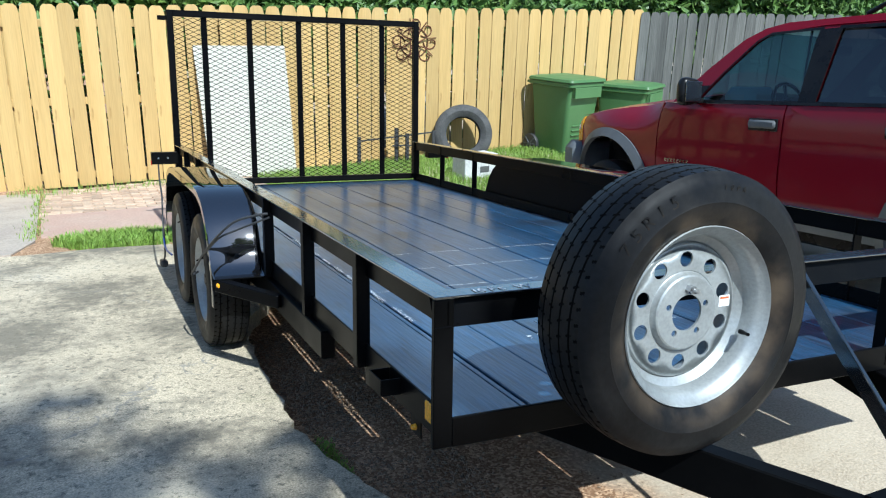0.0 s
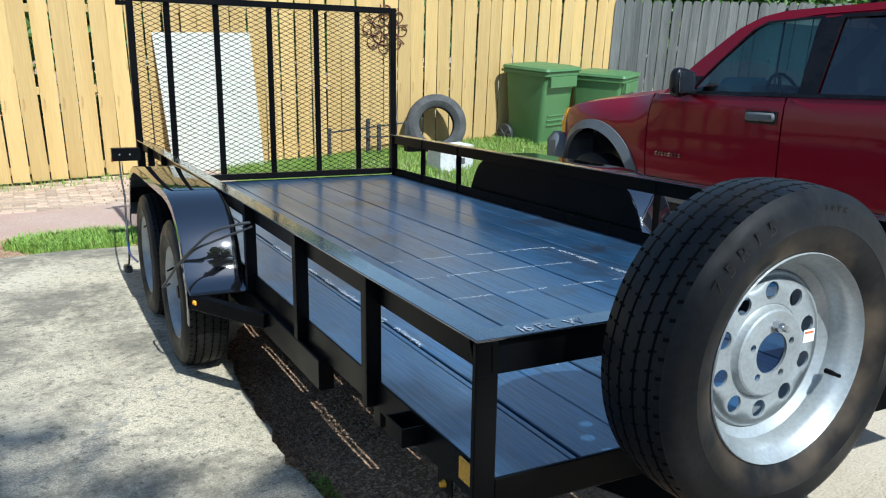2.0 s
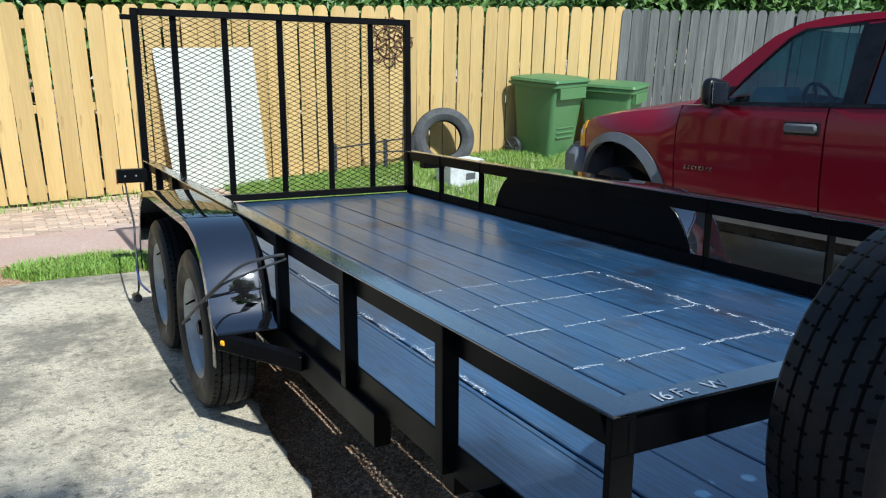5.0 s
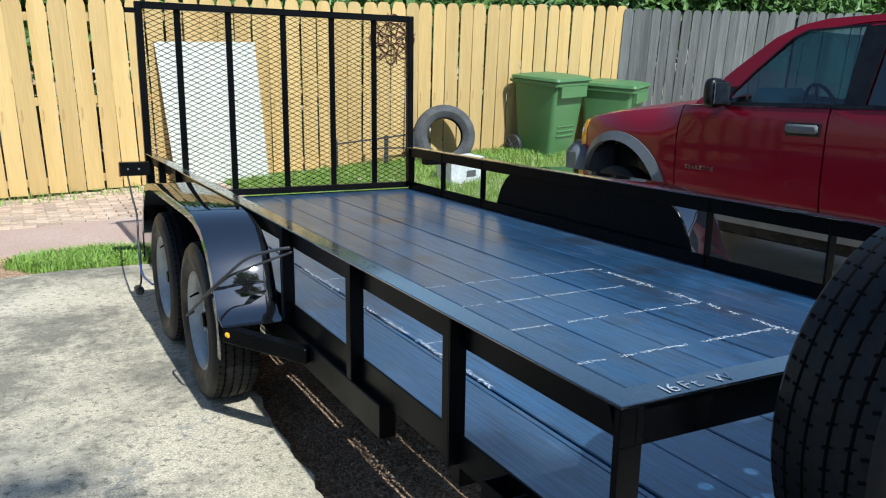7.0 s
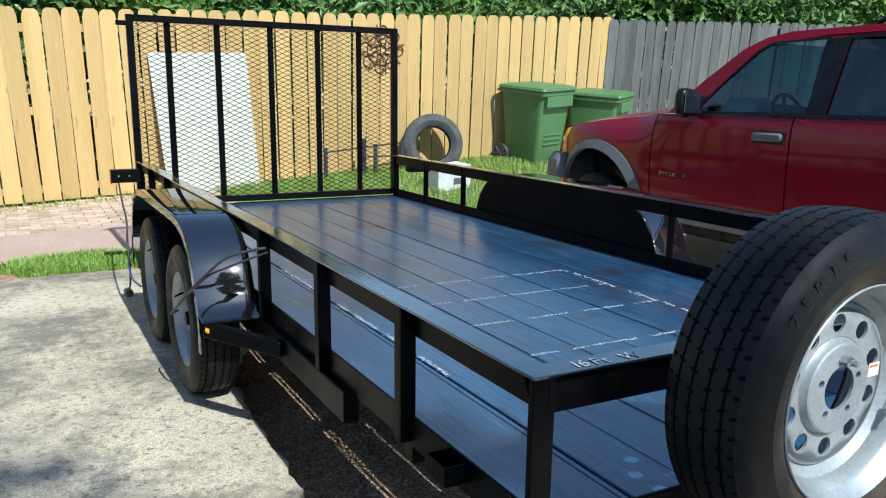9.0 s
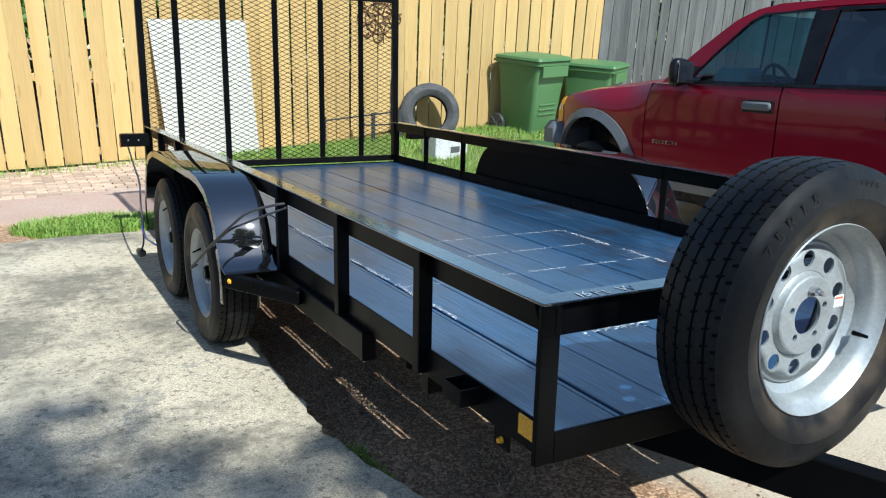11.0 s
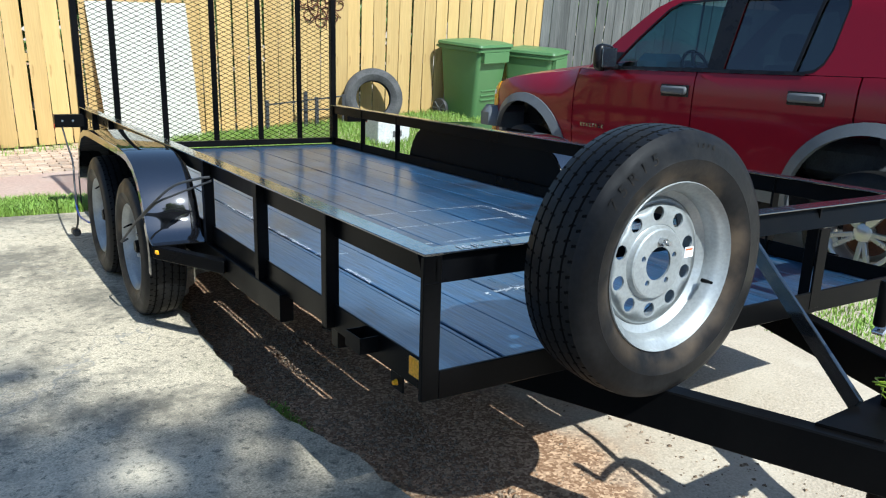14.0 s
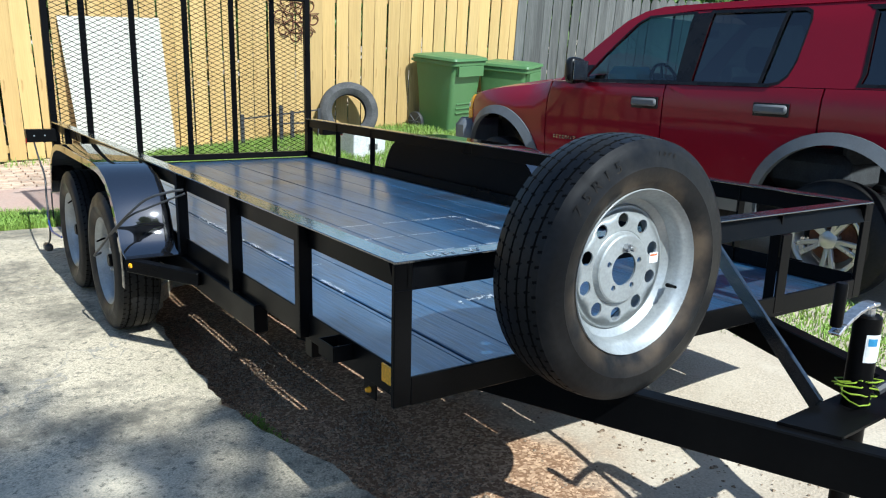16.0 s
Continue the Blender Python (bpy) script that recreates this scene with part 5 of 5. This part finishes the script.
def wheelie_bin(m, label):
    """A two-wheeled refuse bin, its front towards -y, 1.06 m tall."""
    b = thing("wheelie_bin", label, "bin", m, group="wheelie bins")

    def ring(bm, w, d0, d1, z, c=0.05):
        pts = []
        for cx, cy, a0 in ((w - c, d1 - c, 0), (-w + c, d1 - c, 90), (-w + c, d0 + c, 180), (w - c, d0 + c, 270)):
            for k in range(5):
                a = radians(a0 + 22.5 * k)
                pts.append(bm.verts.new((cx + c * math.cos(a), cy + c * math.sin(a), z)))
        return pts

    def loft(bm, rings, cap=True):
        for a, q in zip(rings, rings[1:]):
            for k in range(len(a)):
                j = (k + 1) % len(a)
                bm.faces.new((a[k], a[j], q[j], q[k]))
        if cap:
            bm.faces.new(rings[0][::-1])
            bm.faces.new(rings[-1])
        return bm
    bm = fresh()
    loft(bm, [ring(bm, 0.24, -0.24, 0.25, 0.03), ring(bm, 0.25, -0.26, 0.27, 0.08), ring(bm, 0.285, -0.32, 0.32, 0.70), ring(bm, 0.30, -0.345, 0.345, 0.93), ring(bm, 0.305, -0.35, 0.35, 0.985)])
    part("body", bm, BINGREEN, b, smooth=True)
    bm = fresh()
    loft(bm, [ring(bm, 0.325, -0.375, 0.37, 0.925), ring(bm, 0.33, -0.38, 0.375, 0.93), ring(bm, 0.33, -0.38, 0.375, 0.975), ring(bm, 0.32, -0.37, 0.365, 0.98)])
    part("rim", bm, BINGREEN, b, smooth=True)
    bm = fresh()
    loft(bm, [ring(bm, 0.34, -0.40, 0.37, 0.982), ring(bm, 0.345, -0.405, 0.375, 0.99), ring(bm, 0.335, -0.395, 0.37, 1.02), ring(bm, 0.27, -0.30, 0.28, 1.04), ring(bm, 0.22, -0.25, 0.22, 1.043)])
    part("lid", bm, BINGREEN, b, "green hinged lid", smooth=True)
    lip = part("lift_lip", box(fresh(), (-0.25, -0.396, 0.79), (0.25, -0.386, 0.925), 0.004), BINGREEN, b, "ribbed front lip")
    for x in np.linspace(-0.24, 0.24, 7):
        part("rib", box(fresh(), (x - 0.006, -0.3855, 0.80), (x + 0.006, -0.342, 0.93), 0.002), BINGREEN, lip)
    for s in (-1, 1):
        bm = lathe(fresh(), [(0, -0.025), (0.09, -0.03), (0.125, -0.028), (0.13, -0.02), (0.13, 0.02), (0.125, 0.028), (0.09, 0.03), (0, 0.025)], 28, m=Matrix.Translation((s * 0.27, 0.31, 0.13)) @ Matrix.Rotation(radians(90), 4, "Y"))
        w = part("wheel", bm, DARKGREY, b, "black plastic wheel", smooth=True)
        bm = fresh()
        for k in range(8):
            a = radians(45 * k)
            bar(bm, (s * 0.302, 0.31, 0.13), (s * 0.302, 0.31 + 0.11 * math.cos(a), 0.13 + 0.11 * math.sin(a)), 0.008, 0.012)
        part("spokes", bm, CLADDING, w)
    bm = fresh()
    rod(bm, [(-0.29, 0.40, 0.95), (0.29, 0.40, 0.95)], 0.016, 8)
    for x in (-0.29, 0.29, 0):
        bar(bm, (x, 0.33, 0.95), (x, 0.41, 0.95), 0.03, 0.03, 0.004)
    part("handle_bar", bm, BINGREEN, b)
    for z in (0.30, 0.36, 0.42):
        part("moulded_rib", box(fresh(), (-0.16, -0.302 - 0.04 * (z - 0.3), z), (0.16, -0.27, z + 0.018), 0.004), BINGREEN, b)
    return b


wheelie_bin(upright(5.84, 7.86, drive(5.9, 7.8) - 0.06, 13) @ Matrix.Scale(1.12, 4), "green two-wheeled plastic refuse bin against the fence")
wheelie_bin(upright(6.9, 7.72, drive(7.0, 7.6) - 0.16, 30) @ Matrix.Scale(1.10, 4), "green refuse bin half hidden behind the car")

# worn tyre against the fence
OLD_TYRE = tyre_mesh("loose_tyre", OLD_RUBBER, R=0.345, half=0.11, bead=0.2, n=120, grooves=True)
ob = new("loose_tyre", OLD_TYRE)
ob.matrix_world = LEVEL @ Matrix.Translation((4.28, 8.08, drive(4.36, 8.1) + 0.33)) @ Matrix.Rotation(radians(-22), 4, "Z") @ Matrix.Rotation(radians(82), 4, "X") @ Matrix.Scale(1.22, 4)
tagged(ob, "faded old car tyre leaning on the fence", "tyre")

# white board leaning on the fence
p0, p1 = fence_point(0.72), fence_point(1.86)
d = (p1 - p0).normalized()
bm = fresh()
sheet(bm, [(0.10, 0.0), (1.20, 0.0), (1.14, 1.72), (0.0, 1.72)], place=lambda u, v, w: (u, -0.30 + 0.26 * v / 1.72 + w, v), thick=0.02)
ob = solid("white_board", bm, WHITEBOARD, "white painted board leaning against the fence", "board", m=LEVEL.inverted() @ pose(p0.x + 0.03, p0.y - 0.03, -0.84, 0, 0, math.degrees(math.atan2(d.y, d.x))))
bm = rod(fresh(), [(0.98, -0.20, 0.0), (0.93, -0.13, 0.92), (0.90, -0.14, 0.99)], 0.009, 6)
solid("thin_stick", bm, GREYWOOD, "thin grey stick propped on the white board", "stick", m=LEVEL.inverted() @ pose(p0.x, p0.y - 0.05, -0.79, 0, 0, math.degrees(math.atan2(d.y, d.x))))

# rusty scroll ornament on the fence
pc = fence_point(3.68)
orn = thing("wall_ornament", "rusty round iron scroll ornament hung on the fence", "ornament", LEVEL.inverted() @ pose(pc.x, pc.y - 0.05, 0.93, 0, 0, math.degrees(math.atan2(d.y, d.x))))
for k in range(8):
    a = 2 * math.pi * k / 8
    pts = []
    for i in range(22):
        t = i / 21
        r = 0.10 * (1 - t) + 0.015
        b = a + 5.5 * t
        c = Vector((0.25 * math.cos(a), 0, 0.25 * math.sin(a)))
        pts.append(c + Vector((r * math.cos(b + math.pi), 0.012 * math.sin(6 * t), r * math.sin(b + math.pi))))
    part("scroll", rod(fresh(), pts, 0.009, 5), RUST, orn, smooth=True)
    part("petal", rod(fresh(), [(0.06 * math.cos(a), 0, 0.06 * math.sin(a)), (0.16 * math.cos(a + 0.35), -0.02, 0.16 * math.sin(a + 0.35)), (0.33 * math.cos(a + 0.2), 0, 0.33 * math.sin(a + 0.2))], [0.012, 0.009, 0.006], 5), RUST, orn, smooth=True)
for r in (0.06, 0.2):
    part("ring", rod(fresh(), [(r * math.cos(t), 0, r * math.sin(t)) for t in np.linspace(0, 2 * math.pi, 33)], 0.008, 5), RUST, orn, smooth=True)

# iron stand by the fence, seen through the ramp mesh
stand = thing("iron_stand", "low dark iron stand on the grass by the fence", "stand")
for x, y in ((2.75, 8.2), (3.28, 8.15), (3.42, 8.1), (3.85, 8.15)):
    z = drive(x, y)
    part("leg", bar(fresh(), (x, y, z), (x, y, z + (0.42 if x != 3.28 else 0.5)), 0.05, 0.03, 0.003, up=(0, 1, 0)), DARKGREY, stand)
part("top_bar", bar(fresh(), (2.75, 8.2, drive(2.75, 8.2) + 0.36), (3.9, 8.15, drive(3.9, 8.15) + 0.40), 0.02, 0.02, 0.002), DARKGREY, stand)
part("top_bar", bar(fresh(), (3.2, 8.1, drive(3.3, 8.2) + 0.26), (3.9, 8.1, drive(3.9, 8.15) + 0.22), 0.02, 0.02, 0.002), DARKGREY, stand)

# white carton behind the trailer
c = thing("white_carton", "white carton with a printed patch on the grass", "box", upright(3.9, 7.0, drive(3.9, 7.0), 6))
part("carton_body", box(fresh(), (-0.25, -0.15, 0.0), (0.25, 0.15, 0.30), 0.008), CARDBOARD, c)
part("printed_patch", box(fresh(), (-0.02, -0.1535, 0.08), (0.12, -0.1505, 0.16)), INK, c, "grey printed patch")
part("flap", box(fresh(), (-0.25, -0.155, 0.30), (0.25, 0.0, 0.306), 0.001), CARDBOARD, c)

# door in the fence: latch and pull
pl = fence_point(-1.78)
for name, lo, hi, z, mat, lab in (("door_latch", (-0.10, -0.05, -0.03), (0.22, -0.022, 0.03), 0.10, STEEL, "grey steel gate latch on the fence door"), ("door_pull", (0.07, -0.06, -0.15), (0.10, -0.03, 0.15), 0.42, DARKGREY, "dark iron pull handle on the fence door")):
    bm = box(fresh(), lo, hi, 0.008)
    solid(name, bm, mat, lab, "handle", m=LEVEL.inverted() @ pose(pl.x, pl.y, z, 0, 0, math.degrees(math.atan2(d.y, d.x))))

# fence door, left of the fence
door = new("fence_door")
tagged(door, "honey-stained board door in the fence, shut", "door", kind="structure")
boards = [picket_mesh("board", 0.185, 2.2, 0.018, PINE)]
yaw = math.degrees(math.atan2(d.y, d.x))
for i in range(12):
    q = fence_point(-1.84 - 0.2 * i)
    part("board", boards[0], None, door, m=pose(q.x, q.y - 0.02, -0.87, 0, 0, yaw))
for z in (-0.7, 0.2, 1.15):
    a_, b_ = fence_point(-1.75), fence_point(-4.1)
    part("rail", bar(fresh(), (a_.x, a_.y + 0.022, z), (b_.x, b_.y + 0.022, z), 0.04, 0.09, 0.004), PINE, door)

# ---------------------------------------------------------------- plants
def leaf_cloud(name, centres, n, size, mat, seed, label, category, kind="", parent=None, spread=1.0):
    """Many small bent leaves round a list of (centre, radii)."""
    rng = np.random.default_rng(seed)
    verts, faces = [], []
    weights = np.array([r[0] * r[1] * r[2] for c, r in centres])
    picks = rng.choice(len(centres), n, p=weights / weights.sum())
    for k in picks:
        c, r = centres[k]
        v = rng.normal(size=3)
        v /= np.linalg.norm(v)
        rad = rng.uniform(0.55, 1.05) ** 0.6
        p = np.array(c) + v * np.array(r) * rad
        a = rng.normal(size=3)
        a /= np.linalg.norm(a)
        b = np.cross(a, rng.normal(size=3))
        b /= np.linalg.norm(b)
        s = size * rng.uniform(0.6, 1.4)
        i = len(verts)
        up = np.cross(a, b) * s * 0.15
        verts += [p - a * s, p - b * s * 0.45 + up, p + a * s, p + b * s * 0.45 + up]
        faces += [(i, i + 1, i + 2), (i, i + 2, i + 3)]
    me = bpy.data.meshes.new(name)
    me.from_pydata([tuple(v) for v in verts], [], faces)
    me.materials.append(mat)
    ob = new(name, me)
    if parent:
        ob.parent = parent
    return tagged(ob, label, category, kind=kind)


def tree(x, y, z, h, crown, seed, mat, label, n=7000, size=0.09, trunk=0.12, lump=(0.28, 0.5)):
    rng = random.Random(seed)
    t = new("tree")
    t.matrix_world = Matrix.Translation((x, y, z))
    tagged(t, label, "tree")
    bm = fresh()
    pts = [(0, 0, -0.3), (0.05, 0.03, h * 0.25), (-0.04, 0.06, h * 0.5), (0.02, 0.0, h * 0.75)]
    rod(bm, pts, [trunk, trunk * 0.85, trunk * 0.65, trunk * 0.35], 10)
    lumps = []
    for k in range(crown[3]):
        a, e = rng.uniform(0, 2 * math.pi), rng.uniform(-0.5, 0.9)
        c = (crown[0] * 0.8 * rng.uniform(0.35, 1) * math.cos(a) * math.cos(e), crown[1] * 0.8 * rng.uniform(0.35, 1) * math.sin(a) * math.cos(e), h * 0.68 + crown[2] * 0.7 * math.sin(e))
        r = rng.uniform(*lump)
        lumps.append((c, (crown[0] * r, crown[1] * r, crown[2] * r)))
        if k % 2 == 0:
            rod(bm, [pts[2], (c[0] * 0.5, c[1] * 0.5, (pts[2][2] + c[2]) / 2 + 0.1), c], [trunk * 0.4, trunk * 0.25, trunk * 0.08], 6)
    part("trunk", bm, BARK, t, smooth=True)
    leaf_cloud("crown", lumps, n, size, mat, seed, "", "", parent=t)
    return t


rt = random.Random(8)
for k in range(9):
    q = fence_point(-4.5 + 1.75 * k)
    tree(q.x + rt.uniform(-0.4, 0.4), q.y + rt.uniform(1.7, 3.2), -0.9, rt.uniform(2.5, 3.1), (1.5, 1.3, 0.9, 16), 20 + k, LEAF if k % 3 else PALELEAF, "leafy green tree behind the board fence", n=6500)
for k in range(6):
    q = ga + (gb - ga) * (k / 5.5)
    tree(q.x + 0.8 + rt.uniform(0, 0.8), q.y + rt.uniform(1.6, 2.6), -0.7, rt.uniform(2.7, 3.3), (1.5, 1.4, 0.9, 16), 50 + k, PALELEAF if k % 2 else LEAF, "leafy green tree behind the grey fence", n=6500)
def undergrowth(name, a, b, n, seed, depth, label):
    """Close green growth behind a fence."""
    rng = random.Random(seed)
    lumps = []
    for k in range(46):
        p = a + (b - a) * (k / 45)
        lumps.append(((p.x + rng.uniform(-0.3, 0.3) + depth[0], p.y + rng.uniform(0, 0.5) + depth[1], rng.uniform(-0.6, 1.0)), (0.45, 0.30, 0.8)))
        lumps.append(((p.x + rng.uniform(-0.4, 0.4) + 2 * depth[0], p.y + rng.uniform(0.3, 1.6) + 2 * depth[1], rng.uniform(0.9, 1.7)), (0.8, 0.6, 0.6)))
    return leaf_cloud(name, lumps, n, 0.10, LEAF, seed, label, "shrubs", kind="stuff")


undergrowth("undergrowth", fence_point(-4.6), fence_point(8.5), 26000, 5, (0.0, 0.75), "dense green shrubs and vines behind the fence")
undergrowth("undergrowth", ga + Vector((0.4, 0.3, 0)), gb, 20000, 6, (0.35, 0.7), "dense green shrubs behind the grey fence")
# branch hanging over the fence door
q = fence_point(-2.2)
tree(q.x - 0.3, q.y + 1.2, -0.9, 3.9, (1.2, 1.5, 1.0, 12), 77, PALELEAF, "leafy tree with twigs hanging over the fence door", n=3500, size=0.075)


lumps = []
for x, z, r in ((-1.75, 1.30, 0.16), (-1.95, 1.22, 0.14), (-2.2, 1.25, 0.2), (-1.5, 1.33, 0.10), (-2.5, 1.2, 0.25)):
    q = fence_point(x)
    lumps.append(((q.x, q.y - 0.16, z), (r * 1.3, 0.10, r)))
leaf_cloud("hanging_twig", lumps, 420, 0.045, PALELEAF, 31, "leafy twigs hanging over the fence door", "twig")


def grass_patch(name, region, n, h, seed, label, mat=GRASS, top=None):
    """Blades of grass inside region(rng), which gives plan places."""
    rng = random.Random(seed)
    verts, faces = [], []
    for _ in range(n):
        x, y = region(rng)
        z = (top or drive)(x, y)
        a, l = rng.uniform(0, 6.28), h * rng.uniform(0.5, 1.3)
        lean = Vector((math.cos(a), math.sin(a), 0)) * l * rng.uniform(0.2, 0.8)
        w = Vector((-math.sin(a), math.cos(a), 0)) * rng.uniform(0.002, 0.005)
        b, i = Vector((x, y, z - 0.005)), len(verts)
        m_ = b + lean * 0.35 + Vector((0, 0, l * 0.62))
        t = b + lean + Vector((0, 0, l * 0.85))
        verts += [b - w, b + w, m_ + w * 0.8, m_ - w * 0.8, t]
        faces += [(i, i + 1, i + 2, i + 3), (i + 3, i + 2, i + 4)]
    me = bpy.data.meshes.new(name)
    me.from_pydata([tuple(v) for v in verts], [], faces)
    me.materials.append(mat)
    ob = new(name, me)
    ob.matrix_world = LEVEL
    return tagged(ob, label, "grass", kind="stuff")


def blob(cx, cy, rx, ry):
    def region(rng):
        while True:
            x, y = rng.uniform(-1, 1), rng.uniform(-1, 1)
            if x * x + y * y < 1 - 0.45 * noise.noise((x * 2 + cx, y * 2 + cy, 1)) and rng.random() < 1.1 - 0.8 * (x * x + y * y):
                return cx + x * rx, cy + y * ry
    return region


def rect(x0, x1, y0, y1):
    return lambda rng: (rng.uniform(x0, x1), rng.uniform(y0, y1))


grass_patch("grass", blob(-0.35, 5.38, 0.62, 0.36), 7000, 0.085, 1, "bright green weedy grass strip beside the slab")
grass_patch("lawn", rect(1.35, 6.3, 5.3, 8.4), 42000, 0.10, 2, "long green grass behind the trailer")
grass_patch("side_lawn", rect(2.45, 3.6, -0.6, 1.6), 8000, 0.04, 3, "thin green and straw grass beside the trailer")
grass_patch("weeds", rect(-1.5, 1.3, 8.35, 8.85), 700, 0.10, 4, "thin weeds along the fence foot")
grass_patch("crack_weeds", lambda r: (-1.13 + r.gauss(0, 0.05), r.uniform(5.6, 8.4)), 350, 0.07, 5, "weeds in the slab joint")
grass_patch("edge_moss", blob(0.06, 1.02, 0.05, 0.2), 450, 0.014, 6, "low dark green weeds at the broken concrete edge", top=lambda x, y: -0.10)


def loose_stones():
    rng = random.Random(11)
    verts, faces = [], []
    for _ in range(30000):
        x, y = 0.02 + 1.5 * rng.random() ** 1.35, rng.uniform(-1.4, 2.6)
        if x < 0.05 + 0.26 * max(0, 0.9 - y) * 0.6 or (x > (0.55 if y > 0 else 0.42) and rng.random() < 0.9):
            continue
        s = rng.choice((0.003, 0.004, 0.005, 0.006, 0.007, 0.010))
        z = drive(x, y) + 0.3 * s
        i = len(verts)
        for dx, dy, dz in ((1, 0, 0), (0, 1, 0), (-1, 0, 0), (0, -1, 0), (0, 0, 1)):
            k = s * rng.uniform(0.6, 1.2)
            verts.append((x + dx * k + rng.uniform(-0.3, 0.3) * s, y + dy * k + rng.uniform(-0.3, 0.3) * s, z + dz * k * 0.7 + rng.uniform(-0.2, 0.2) * s))
        faces += [(i, i + 1, i + 4), (i + 1, i + 2, i + 4), (i + 2, i + 3, i + 4), (i + 3, i, i + 4)]
    me = bpy.data.meshes.new("gravel")
    me.from_pydata(verts, [], faces)
    me.materials.append(surface("pebbles", (0.34, 0.25, 0.165), 0.9, other=(0.12, 0.08, 0.05), scale=60, fine=160, bump=0.1, fleck=0.5, sharp=0.12))
    ob = new("gravel", me)
    ob.matrix_world = LEVEL
    return tagged(ob, "loose pebbles and bark chips on the dirt", "gravel", kind="stuff")


loose_stones()

# shade tree behind the path, whose crown dapples the concrete
st = LEVEL @ Vector((-0.62, -8.0, 0))
tree(st.x, st.y, st.z - 0.1, 13.0, (1.9, 2.2, 1.3, 80), 91, LEAF, "tall leafy tree that dapples the concrete", n=5400, size=0.11, trunk=0.17, lump=(0.13, 0.25))

# paving bricks by the fence
bricks = new("brick_paving")
bricks.matrix_world = LEVEL
tagged(bricks, "worn paving bricks in running bond by the fence", "paving", kind="structure")
shapes = []
for k in range(3):
    bm = box(fresh(), (-0.098, -0.047, -0.03), (0.098, 0.047, 0.012), 0.004)
    shapes.append(mesh_of("brick", bm, BRICK))
rb = random.Random(4)
for r in range(18):
    y = 7.02 + r * 0.1
    for c_ in range(13):
        x = -1.02 + c_ * 0.206 + (0.103 if r % 2 else 0)
        if x > 1.25:
            continue
        part("brick", rb.choice(shapes), None, bricks, m=pose(x, y, drive(x, y) + 0.012 + rb.uniform(-0.004, 0.004), rb.uniform(-1, 1), rb.uniform(-1, 1), rb.uniform(-1.5, 1.5)))
